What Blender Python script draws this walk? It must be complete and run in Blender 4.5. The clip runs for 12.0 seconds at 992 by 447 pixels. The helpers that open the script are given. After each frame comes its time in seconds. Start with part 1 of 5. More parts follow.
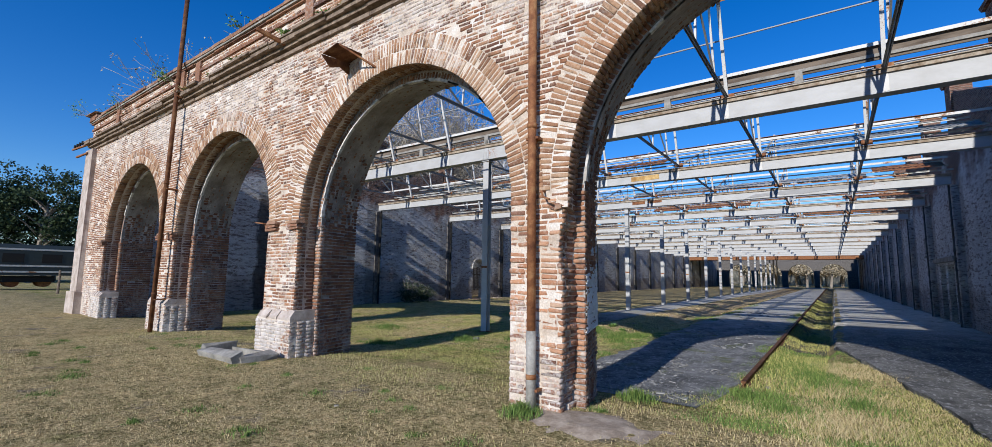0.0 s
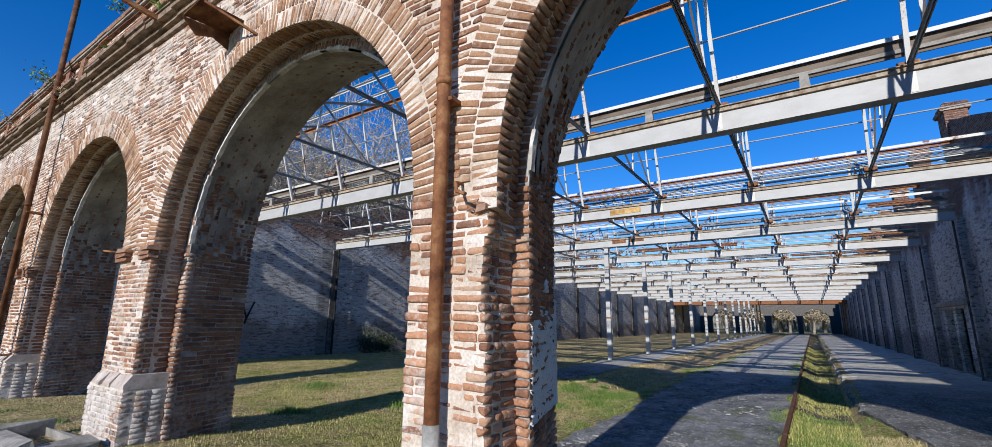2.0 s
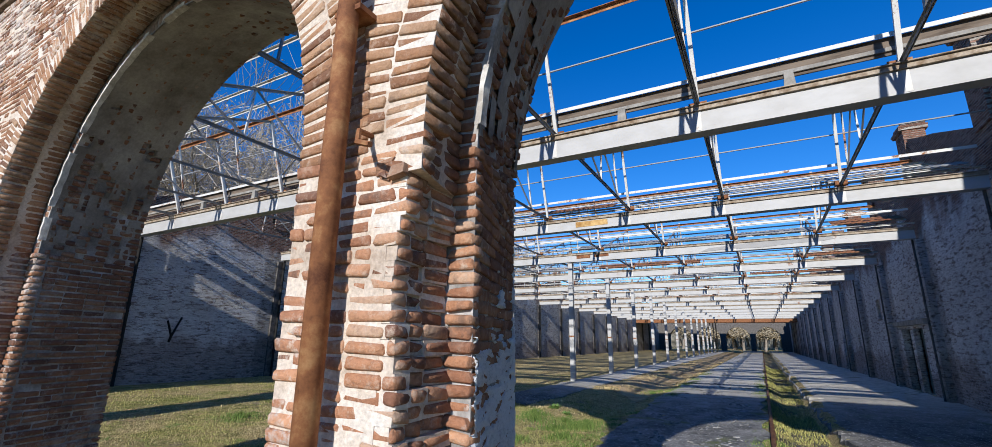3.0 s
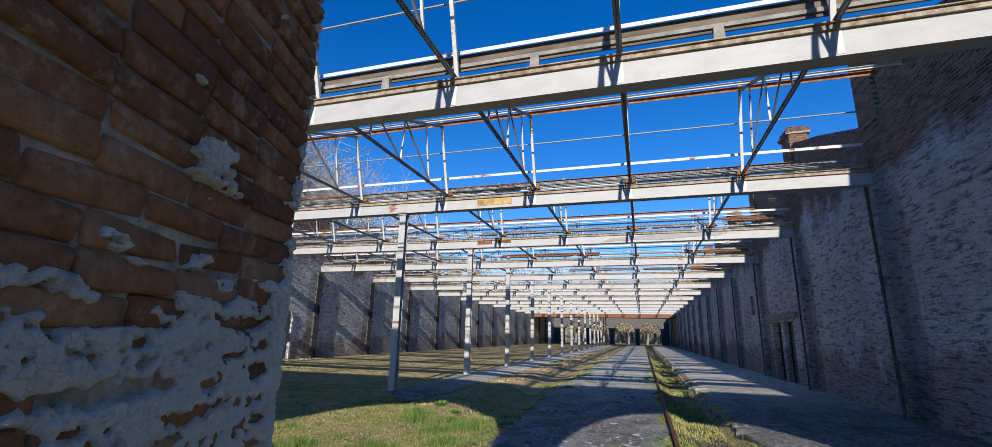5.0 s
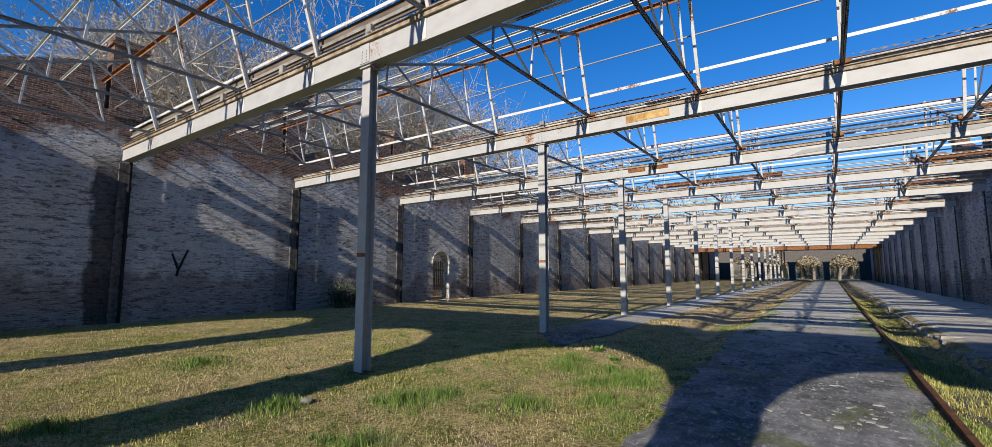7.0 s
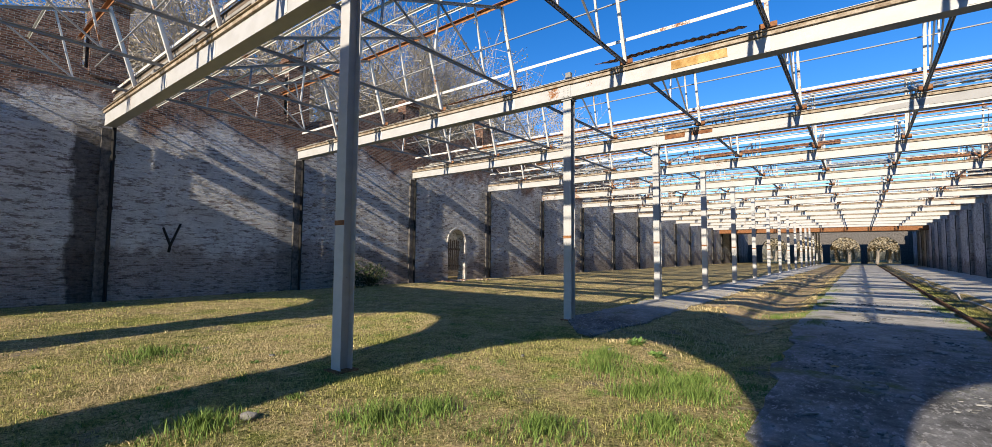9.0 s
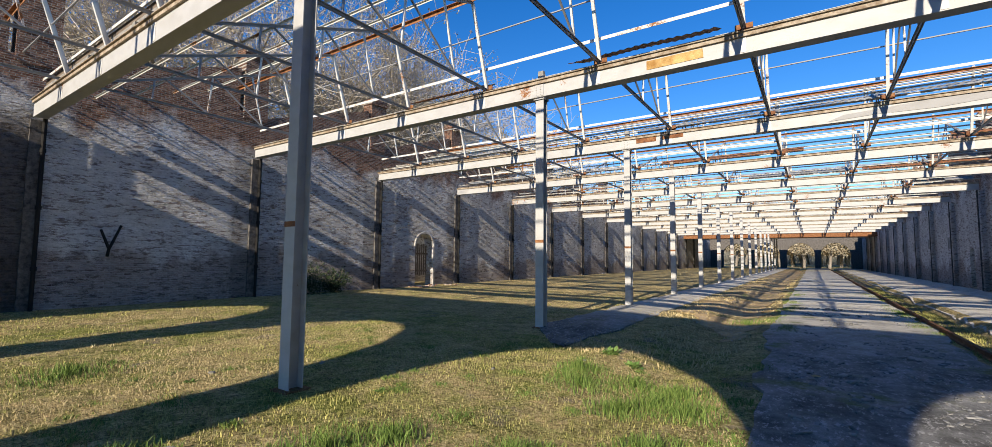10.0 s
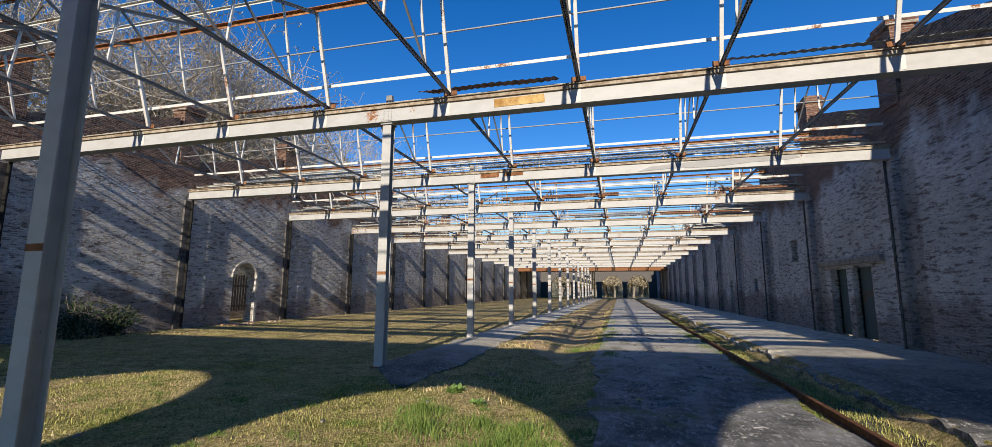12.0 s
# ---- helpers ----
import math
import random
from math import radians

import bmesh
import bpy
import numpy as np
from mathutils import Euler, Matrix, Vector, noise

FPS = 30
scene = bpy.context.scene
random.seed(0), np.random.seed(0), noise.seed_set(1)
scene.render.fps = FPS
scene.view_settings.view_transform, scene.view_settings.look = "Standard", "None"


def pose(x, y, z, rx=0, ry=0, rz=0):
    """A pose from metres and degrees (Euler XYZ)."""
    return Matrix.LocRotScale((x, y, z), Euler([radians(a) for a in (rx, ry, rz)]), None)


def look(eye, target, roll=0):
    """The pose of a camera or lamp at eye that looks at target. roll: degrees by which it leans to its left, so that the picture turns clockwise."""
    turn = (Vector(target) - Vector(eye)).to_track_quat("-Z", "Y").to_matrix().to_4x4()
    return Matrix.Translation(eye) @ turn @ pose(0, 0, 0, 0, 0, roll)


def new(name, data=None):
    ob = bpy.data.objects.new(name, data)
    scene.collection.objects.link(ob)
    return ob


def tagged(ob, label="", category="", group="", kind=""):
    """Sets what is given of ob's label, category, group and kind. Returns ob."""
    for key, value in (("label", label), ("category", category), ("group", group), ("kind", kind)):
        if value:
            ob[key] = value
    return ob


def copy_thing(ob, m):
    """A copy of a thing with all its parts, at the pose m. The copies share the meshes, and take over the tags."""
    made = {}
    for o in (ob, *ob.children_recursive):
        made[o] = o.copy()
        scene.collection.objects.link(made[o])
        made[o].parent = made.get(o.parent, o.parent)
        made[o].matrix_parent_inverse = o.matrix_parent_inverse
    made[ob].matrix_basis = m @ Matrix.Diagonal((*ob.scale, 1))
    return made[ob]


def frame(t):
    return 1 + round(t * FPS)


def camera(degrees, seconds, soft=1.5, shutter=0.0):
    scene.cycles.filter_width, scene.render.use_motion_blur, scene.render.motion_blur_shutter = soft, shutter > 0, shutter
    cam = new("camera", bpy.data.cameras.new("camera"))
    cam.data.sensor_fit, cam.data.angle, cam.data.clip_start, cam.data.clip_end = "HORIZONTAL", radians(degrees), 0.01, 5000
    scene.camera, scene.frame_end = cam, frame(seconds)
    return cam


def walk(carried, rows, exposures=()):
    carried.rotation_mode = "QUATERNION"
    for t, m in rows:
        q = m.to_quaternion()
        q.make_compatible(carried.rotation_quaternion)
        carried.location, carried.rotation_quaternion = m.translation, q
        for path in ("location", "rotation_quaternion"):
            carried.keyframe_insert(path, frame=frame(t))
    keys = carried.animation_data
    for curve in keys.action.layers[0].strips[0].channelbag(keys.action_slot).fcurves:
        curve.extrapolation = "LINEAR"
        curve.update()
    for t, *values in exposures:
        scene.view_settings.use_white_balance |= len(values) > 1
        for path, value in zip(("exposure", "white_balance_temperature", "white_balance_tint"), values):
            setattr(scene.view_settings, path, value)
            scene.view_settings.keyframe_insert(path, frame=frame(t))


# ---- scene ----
cam = camera(93.9, 12.0, soft=0.62)
PATH = [
    (0, (-0.01, 0.059, 1.552), (-1.178, 1.667, 1.774), 0.8),
    (0.5, (-0.149, 0.699, 1.581), (-1.292, 2.32, 1.843), -1.3),
    (1, (-0.322, 1.269, 1.556), (-1.451, 2.883, 1.906), -0.5),
    (1.5, (-0.497, 1.77, 1.553), (-1.599, 3.376, 2.007), 0.6),
    (2, (-0.765, 2.348, 1.584), (-1.856, 3.973, 1.997), 0.7),
    (2.5, (-1.089, 2.957, 1.617), (-2.111, 4.62, 2.051), 0.6),
    (3, (-1.312, 3.485, 1.653), (-2.261, 5.178, 2.136), 0.8),
    (3.5, (-1.523, 3.985, 1.636), (-2.289, 5.761, 2.144), 0.3),
    (5.5, (-1.82, 5.67, 1.503), (-2.397, 7.536, 1.935), 1.1),
    (6, (-1.932, 6.074, 1.56), (-2.744, 7.87, 1.9), 2.2),
    (6.5, (-2.149, 6.417, 1.517), (-3.159, 8.117, 1.813), 2.1),
    (7, (-2.385, 6.785, 1.521), (-3.544, 8.402, 1.727), 0.0),
    (7.5, (-2.588, 7.226, 1.447), (-3.891, 8.738, 1.581), 0.3),
    (9.5, (-3.658, 8.629, 1.41), (-4.843, 10.234, 1.542), 0.5),
    (10, (-3.781, 8.81, 1.417), (-4.906, 10.458, 1.563), 0.5),
    (10.5, (-3.881, 9.033, 1.426), (-4.905, 10.743, 1.58), 0.2),
    (11, (-3.936, 9.118, 1.448), (-4.789, 10.918, 1.624), 0.1),
    (11.5, (-3.968, 9.185, 1.469), (-4.67, 11.04, 1.722), 0.2),
    (12, (-4.024, 9.148, 1.44), (-4.533, 11.062, 1.725), 0.2),
]
EXPOSURES = [(0.0, -0.03, 6200, 10), (2.0, 0.02, 6250, 10), (3.5, 0.12, 6350, 10), (5.5, 0.14, 6800, 10), (6.5, 0.11, 7200, 10), (7.0, 0.11, 7050, 10), (7.5, 0.30, 7250, 10), (9.5, 0.50, 7600, 10), (10.5, 0.36, 7550, 10), (11.2, 0.25, 7500, 10), (12.0, 0.20, 7500, 10)]
walk(cam, [(t, look(eye, target, roll)) for t, eye, target, roll in PATH], EXPOSURES)


# ---- light ----
SUN_EL, SUN_AZ = 22.8, 5.0
world = bpy.data.worlds.new("sky")
scene.world = world
world.use_nodes = True
wn = world.node_tree
sky = wn.nodes.new("ShaderNodeTexSky")
sky.sky_type = "NISHITA"
sky.sun_disc = False
sky.sun_elevation = radians(SUN_EL)
sky.sun_rotation = radians(180 - SUN_AZ)
sky.air_density, sky.dust_density, sky.ozone_density = 1.0, 0.0, 4.5
wn.nodes["Background"].inputs[1].default_value = 0.108
deep = wn.nodes.new("ShaderNodeHueSaturation")
deep.inputs["Saturation"].default_value = 1.31
deep.inputs["Hue"].default_value = 0.513
deep.inputs["Value"].default_value = 1.38
wn.links.new(sky.outputs[0], deep.inputs["Color"])
wn.links.new(deep.outputs[0], wn.nodes["Background"].inputs[0])
sun = new("sun", bpy.data.lights.new("sun", "SUN"))
sun.data.energy, sun.data.angle, sun.data.color = 5.0, radians(0.53), (1.0, 0.95, 0.88)
sun.matrix_world = look((6.0, -60.0, 30.0), (6.0 - math.sin(radians(SUN_AZ)) * 70, -60.0 + math.cos(radians(SUN_AZ)) * 70, 30.0 - math.tan(radians(SUN_EL)) * 70))

# ---- materials ----
RND = random.Random(11)


class Nodes:
    """A small wrapper to write node materials in a few lines."""

    def __init__(self, name):
        self.mat = bpy.data.materials.new(name)
        self.mat.use_nodes = True
        self.t = self.mat.node_tree
        self.bsdf = self.t.nodes["Principled BSDF"]
        self.pos = self.t.nodes.new("ShaderNodeNewGeometry")

    def put(self, socket, value):
        if isinstance(value, bpy.types.NodeSocket):
            self.t.links.new(value, socket)
        elif isinstance(value, tuple) and len(value) == 3 and socket.type == "RGBA":
            socket.default_value = (*value, 1)
        else:
            socket.default_value = value

    def noise(self, scale, detail=4.0, rough=0.6, stretch=(1, 1, 1), vec=None):
        m = self.t.nodes.new("ShaderNodeMapping")
        m.inputs["Scale"].default_value = stretch
        self.t.links.new(vec or self.pos.outputs["Position"], m.inputs["Vector"])
        n = self.t.nodes.new("ShaderNodeTexNoise")
        n.inputs["Scale"].default_value, n.inputs["Detail"].default_value, n.inputs["Roughness"].default_value = scale, detail, rough
        self.t.links.new(m.outputs[0], n.inputs["Vector"])
        return n.outputs["Fac"]

    def ramp(self, fac, stops):
        r = self.t.nodes.new("ShaderNodeValToRGB")
        el = r.color_ramp.elements
        while len(el) < len(stops):
            el.new(0.5)
        for e, (p, c) in zip(el, stops):
            e.position = p
            e.color = (*c, 1) if isinstance(c, tuple) else (c, c, c, 1)
        self.put(r.inputs["Fac"], fac)
        return r.outputs["Color"]

    def mix(self, fac, a, b, mode="MIX"):
        m = self.t.nodes.new("ShaderNodeMix")
        m.data_type, m.blend_type = "RGBA", mode
        self.put(m.inputs[0], fac)
        self.put(m.inputs[6], a)
        self.put(m.inputs[7], b)
        return m.outputs[2]

    def math(self, op, a, b=0.0, c=0.0):
        m = self.t.nodes.new("ShaderNodeMath")
        m.operation = op
        for s, v in zip(m.inputs, (a, b, c)):
            self.put(s, v)
        return m.outputs[0]

    def xyz(self, vec=None):
        s = self.t.nodes.new("ShaderNodeSeparateXYZ")
        self.t.links.new(vec or self.pos.outputs["Position"], s.inputs[0])
        return s.outputs

    def combine(self, x, y, z):
        c = self.t.nodes.new("ShaderNodeCombineXYZ")
        for s, v in zip(c.inputs, (x, y, z)):
            self.put(s, v)
        return c.outputs[0]

    def bump(self, height, strength=0.4, dist=0.01):
        b = self.t.nodes.new("ShaderNodeBump")
        b.inputs["Strength"].default_value, b.inputs["Distance"].default_value = strength, dist
        self.put(b.inputs["Height"], height)
        self.t.links.new(b.outputs[0], self.bsdf.inputs["Normal"])

    def done(self, colour, rough=0.8, metal=0.0, spec=0.3):
        self.put(self.bsdf.inputs["Base Color"], colour)
        self.put(self.bsdf.inputs["Roughness"], rough)
        self.put(self.bsdf.inputs["Metallic"], metal)
        self.bsdf.inputs["Specular IOR Level"].default_value = spec
        return self.mat


BAY = 6.55
BRICKS = [(0.0, (0.12, 0.066, 0.050)), (0.14, (0.23, 0.110, 0.070)), (0.5, (0.355, 0.172, 0.096)), (0.85, (0.44, 0.232, 0.130)), (1.0, (0.45, 0.29, 0.19))]
PIER_BRICKS = [(0.0, (0.21, 0.115, 0.085)), (0.15, (0.36, 0.175, 0.105)), (0.5, (0.50, 0.255, 0.145)), (0.85, (0.58, 0.33, 0.20)), (1.0, (0.60, 0.43, 0.31))]
RING_BRICKS = [(0.0, (0.20, 0.105, 0.070)), (0.2, (0.34, 0.18, 0.102)), (0.6, (0.45, 0.255, 0.145)), (1.0, (0.50, 0.335, 0.215))]


def brick_material(name, single, white=0.72, dull=0.0, start=0.55, tones=BRICKS):
    """Old hand-made brick: burnt tones, lime smears that gather under the cornice and at the foot, soot."""
    n = Nodes(name)
    p = n.xyz()
    if single:
        info = n.t.nodes.new("ShaderNodeObjectInfo")
        rnd = info.outputs["Random"]
    else:
        rnd = n.pos.outputs["Random Per Island"]
    base = n.ramp(rnd, tones)
    grain = n.noise(38, 5, 0.7)
    base = n.mix(0.55, base, n.ramp(grain, [(0.3, (0.45, 0.42, 0.40)), (0.58, (1.0, 1.0, 1.0))]), "MULTIPLY")
    big = n.noise(0.9, 3, 0.6)
    base = n.mix(0.5, base, n.ramp(big, [(0.35, (0.62, 0.58, 0.57)), (0.6, (1.1, 1.07, 1.03))]), "MULTIPLY")
    gather = n.ramp(n.math("DIVIDE", p[2], 10.0), [(0.03, 0.13), (0.11, 0.0), (0.38, 0.0), (0.47, 0.07), (0.585, 0.15), (0.608, 0.13), (0.62, -0.0)])
    washed = n.math("ADD", n.math("ADD", n.noise(0.9, 5, 0.7), gather), n.math("MULTIPLY", n.math("SUBTRACT", n.noise(15, 5, 0.75), 0.5), 0.75))
    lime = n.ramp(washed, [(start, 0.0), (start + 0.13, 1.0)])
    base = n.mix(n.math("MULTIPLY", lime, white), base, n.ramp(n.noise(6, 5, 0.7), [(0.35, (0.40, 0.365, 0.325)), (0.6, (0.66, 0.635, 0.60))]))
    smear = n.math("MULTIPLY", n.ramp(n.noise(15, 6, 0.75), [(0.50, 0.0), (0.62, 1.0)]), n.ramp(n.noise(2.3, 4, 0.6), [(0.40, 0.1), (0.60, 0.6)]))
    base = n.mix(smear, base, (0.54, 0.425, 0.33))
    scorch = n.ramp(n.noise(4.5, 5, 0.7), [(0.55, 0.0), (0.67, 0.65)])
    base = n.mix(scorch, base, (0.11, 0.078, 0.065))
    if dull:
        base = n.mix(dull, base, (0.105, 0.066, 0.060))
    n.bump(n.mix(0.5, grain, n.noise(14, 5, 0.7)), 1.0, 0.022)
    return n.done(base, 0.9, 0.0, 0.15)


def mortar_material(name, a, b, c):
    n = Nodes(name)
    c = n.ramp(n.noise(3.1, 5, 0.65), [(0.3, a), (0.5, b), (0.7, c)])
    c = n.mix(0.5, c, n.ramp(n.noise(45, 4), [(0.3, 0.4), (0.65, 1.0)]), "MULTIPLY")
    n.bump(n.noise(40, 5, 0.7), 0.8, 0.01)
    return n.done(c, 0.95, 0.0, 0.1)


def plaster_material(name, a, b, scale=4.0):
    n = Nodes(name)
    c = n.ramp(n.noise(scale, 6, 0.65), [(0.35, a), (0.65, b)])
    c = n.mix(0.4, c, n.ramp(n.noise(30, 5, 0.7), [(0.3, 0.45), (0.6, 1.0)]), "MULTIPLY")
    n.bump(n.noise(26, 6, 0.7), 0.7, 0.015)
    return n.done(c, 0.9, 0.0, 0.15)


def side_wall_material(name, z_top, seed, cover):
    """Old brick side wall: bare red brick above, worn limewash in the middle, dark damp brick near the ground."""
    n = Nodes(name)
    p = n.xyz()
    flat = n.combine(n.math("ADD", p[1], seed), p[2], 0.0)
    br = n.t.nodes.new("ShaderNodeTexBrick")
    n.t.links.new(flat, br.inputs["Vector"])
    br.inputs["Scale"].default_value = 1.0
    br.inputs["Mortar Size"].default_value = 0.009
    br.inputs["Mortar Smooth"].default_value = 0.3
    br.inputs["Brick Width"].default_value, br.inputs["Row Height"].default_value = 0.25, 0.072
    br.inputs["Color1"].default_value = (0.0, 0, 0, 1)
    br.inputs["Color2"].default_value = (1.0, 1, 1, 1)
    br.inputs["Mortar"].default_value = (0.5, 0.5, 0.5, 1)
    red = n.ramp(br.outputs["Color"], [(0.0, (0.17, 0.080, 0.056)), (0.5, (0.31, 0.152, 0.102)), (1.0, (0.44, 0.26, 0.185))])
    red = n.mix(0.5, red, n.ramp(n.noise(16, 4, 0.7), [(0.35, 0.45), (0.6, 1.15)]), "MULTIPLY")
    red = n.mix(br.outputs["Fac"], red, (0.46, 0.41, 0.35))
    lime = n.ramp(n.noise(0.8, 5, 0.65), [(0.3, (0.72, 0.705, 0.68)), (0.62, (0.90, 0.885, 0.86))])
    lime = n.mix(0.35, lime, n.ramp(n.noise(8, 6, 0.75, (1, 0.5, 1.7)), [(0.36, 0.35), (0.56, 1.0)]), "MULTIPLY")
    edge = n.math("ADD", p[2], n.math("MULTIPLY", n.math("SUBTRACT", n.noise(0.55, 4, 0.6, (1, 1, 0.7), None), 0.5), 4.2))
    upper = n.ramp(n.math("DIVIDE", edge, 10.0), [(z_top / 10.0 - 0.04, 1.0), (z_top / 10.0 + 0.04, 0.0)])
    low = n.ramp(n.math("DIVIDE", edge, 10.0), [(0.09, 0.42), (0.14, 1.0)])
    each = n.math("MULTIPLY_ADD", n.noise(6.0, 5, 0.75, (1, 0.7, 1.7)), 1.5, n.math("MULTIPLY", br.outputs["Color"], 0.45))
    patch = n.noise(0.55, 4, 0.6)
    bare = n.math("ADD", each, n.math("MULTIPLY", patch, 1.3))
    flake = n.ramp(n.math("MULTIPLY", bare, 0.5), [(0.54, 0.0), (0.64, 1.0)])
    whole = n.ramp(n.noise(0.33, 3, 0.5), [(cover, 0.0), (cover + 0.12, 0.45)])
    keep = n.math("MULTIPLY", n.math("MULTIPLY", upper, low), n.math("MAXIMUM", flake, whole))
    red = n.mix(n.math("MULTIPLY", n.math("SUBTRACT", 1.0, low), 0.6), red, (0.07, 0.066, 0.06))
    c = n.mix(keep, red, lime)
    dash = n.ramp(n.noise(5.0, 6, 0.82, (1, 0.45, 2.2)), [(0.525, 0.0), (0.57, 0.8)])
    c = n.mix(dash, c, n.mix(0.6, red, (0.06, 0.05, 0.045)))
    soot = n.ramp(n.noise(0.35, 4, 0.6, (1, 1, 0.35)), [(0.35, 0.6), (0.6, 1.0)])
    c = n.mix(0.4, c, soot, "MULTIPLY")
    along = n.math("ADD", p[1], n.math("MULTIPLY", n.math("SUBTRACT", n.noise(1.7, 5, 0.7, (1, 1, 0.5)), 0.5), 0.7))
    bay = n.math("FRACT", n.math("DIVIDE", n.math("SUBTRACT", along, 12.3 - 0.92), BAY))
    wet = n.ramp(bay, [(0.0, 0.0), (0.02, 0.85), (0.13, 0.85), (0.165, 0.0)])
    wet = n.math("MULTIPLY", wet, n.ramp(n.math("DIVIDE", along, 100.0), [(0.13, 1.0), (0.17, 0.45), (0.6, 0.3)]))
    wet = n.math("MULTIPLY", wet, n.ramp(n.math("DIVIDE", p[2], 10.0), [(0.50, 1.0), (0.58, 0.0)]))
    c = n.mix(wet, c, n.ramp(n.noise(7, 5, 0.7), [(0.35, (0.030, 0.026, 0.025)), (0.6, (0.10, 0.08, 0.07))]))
    h = n.mix(0.6, n.mix(br.outputs["Fac"], n.ramp(br.outputs["Color"], [(0.0, 0.55), (1.0, 1.0)]), (0.0, 0.0, 0.0)), n.noise(4.6, 4, 0.65, (1, 0.8, 2.0)))
    n.bump(n.mix(0.15, h, keep), 1.0, 0.36)
    return n.done(c, 0.92, 0.0, 0.12)


def steel_paint_material(name, paint, rust_at=0.63, rough=0.55):
    n = Nodes(name)
    c = n.mix(0.35, paint, n.ramp(n.noise(5, 5, 0.6, (0.5, 1, 1)), [(0.3, (0.62, 0.6, 0.56)), (0.6, (1.0, 1.0, 1.0))]), "MULTIPLY")
    rust = n.ramp(n.noise(14, 5, 0.7), [(0.3, (0.10, 0.035, 0.015)), (0.55, (0.30, 0.12, 0.04)), (0.7, (0.45, 0.24, 0.09))])
    m = n.ramp(n.math("MULTIPLY_ADD", n.noise(22, 4, 0.7), 0.3, n.math("MULTIPLY", n.noise(0.8, 4, 0.6), 0.7)), [(rust_at - 0.03, 0.0), (rust_at + 0.02, 1.0)])
    n.bump(n.noise(30, 4), 0.25, 0.004)
    return n.done(n.mix(m, c, rust), n.math("MULTIPLY_ADD", m, 0.3, rough), 0.0, 0.35)


def rust_material(name, light=1.0):
    n = Nodes(name)
    a, b, c = (0.09 * light, 0.033 * light, 0.018 * light), (0.25 * light, 0.105 * light, 0.045 * light), (0.42 * light, 0.24 * light, 0.11 * light)
    col = n.ramp(n.noise(6, 6, 0.7), [(0.3, a), (0.52, b), (0.72, c)])
    n.bump(n.noise(40, 4), 0.4, 0.004)
    return n.done(col, 0.8, 0.1, 0.25)


def wood_material():
    n = Nodes("weathered_wood")
    c = n.ramp(n.noise(9, 5, 0.65, (0.15, 1, 1)), [(0.3, (0.07, 0.05, 0.036)), (0.6, (0.19, 0.15, 0.115))])
    n.bump(n.noise(30, 4, 0.6, (0.1, 1, 1)), 0.4, 0.006)
    return n.done(c, 0.85)


def grass_ground_material():
    n = Nodes("short_grass_ground")
    p = n.xyz()
    patch = n.noise(0.45, 4, 0.6)
    fine = n.noise(24, 5, 0.75)
    green = n.ramp(fine, [(0.36, (0.045, 0.060, 0.014)), (0.5, (0.27, 0.285, 0.075)), (0.64, (0.52, 0.50, 0.18))])
    dry = n.ramp(fine, [(0.36, (0.14, 0.105, 0.05)), (0.5, (0.50, 0.385, 0.19)), (0.64, (0.78, 0.63, 0.37))])
    outside = n.ramp(n.math("DIVIDE", p[1], 10.0), [(0.42, 0.13), (0.75, 0.0)])
    outside = n.math("ADD", outside, n.ramp(n.math("DIVIDE", p[1], 100.0), [(0.17, 0.0), (0.27, 0.11)]))
    mid = n.math("MULTIPLY_ADD", n.noise(1.9, 4, 0.7), 0.5, n.math("MULTIPLY", patch, 0.5))
    c = n.mix(n.ramp(n.math("ADD", mid, outside), [(0.40, 0.0), (0.54, 1.0)]), green, dry)
    clump = n.ramp(n.math("MULTIPLY_ADD", n.noise(2.6, 4, 0.7), 0.55, n.math("MULTIPLY", n.noise(8.5, 4, 0.7), 0.45)), [(0.41, (0.32, 0.37, 0.24)), (0.52, (0.92, 0.92, 0.86)), (0.62, (1.18, 1.12, 1.05))])
    c = n.mix(0.75, c, clump, "MULTIPLY")
    bare = n.ramp(n.noise(0.8, 5, 0.7), [(0.60, 0.0), (0.68, 1.0)])
    c = n.mix(bare, c, n.ramp(fine, [(0.3, (0.13, 0.10, 0.07)), (0.65, (0.30, 0.25, 0.19))]))
    n.bump(n.mix(0.45, n.mix(0.5, fine, n.noise(60, 4, 0.7)), n.noise(7, 5, 0.75)), 1.0, 0.11)
    return n.done(c, 0.95, 0.0, 0.1)


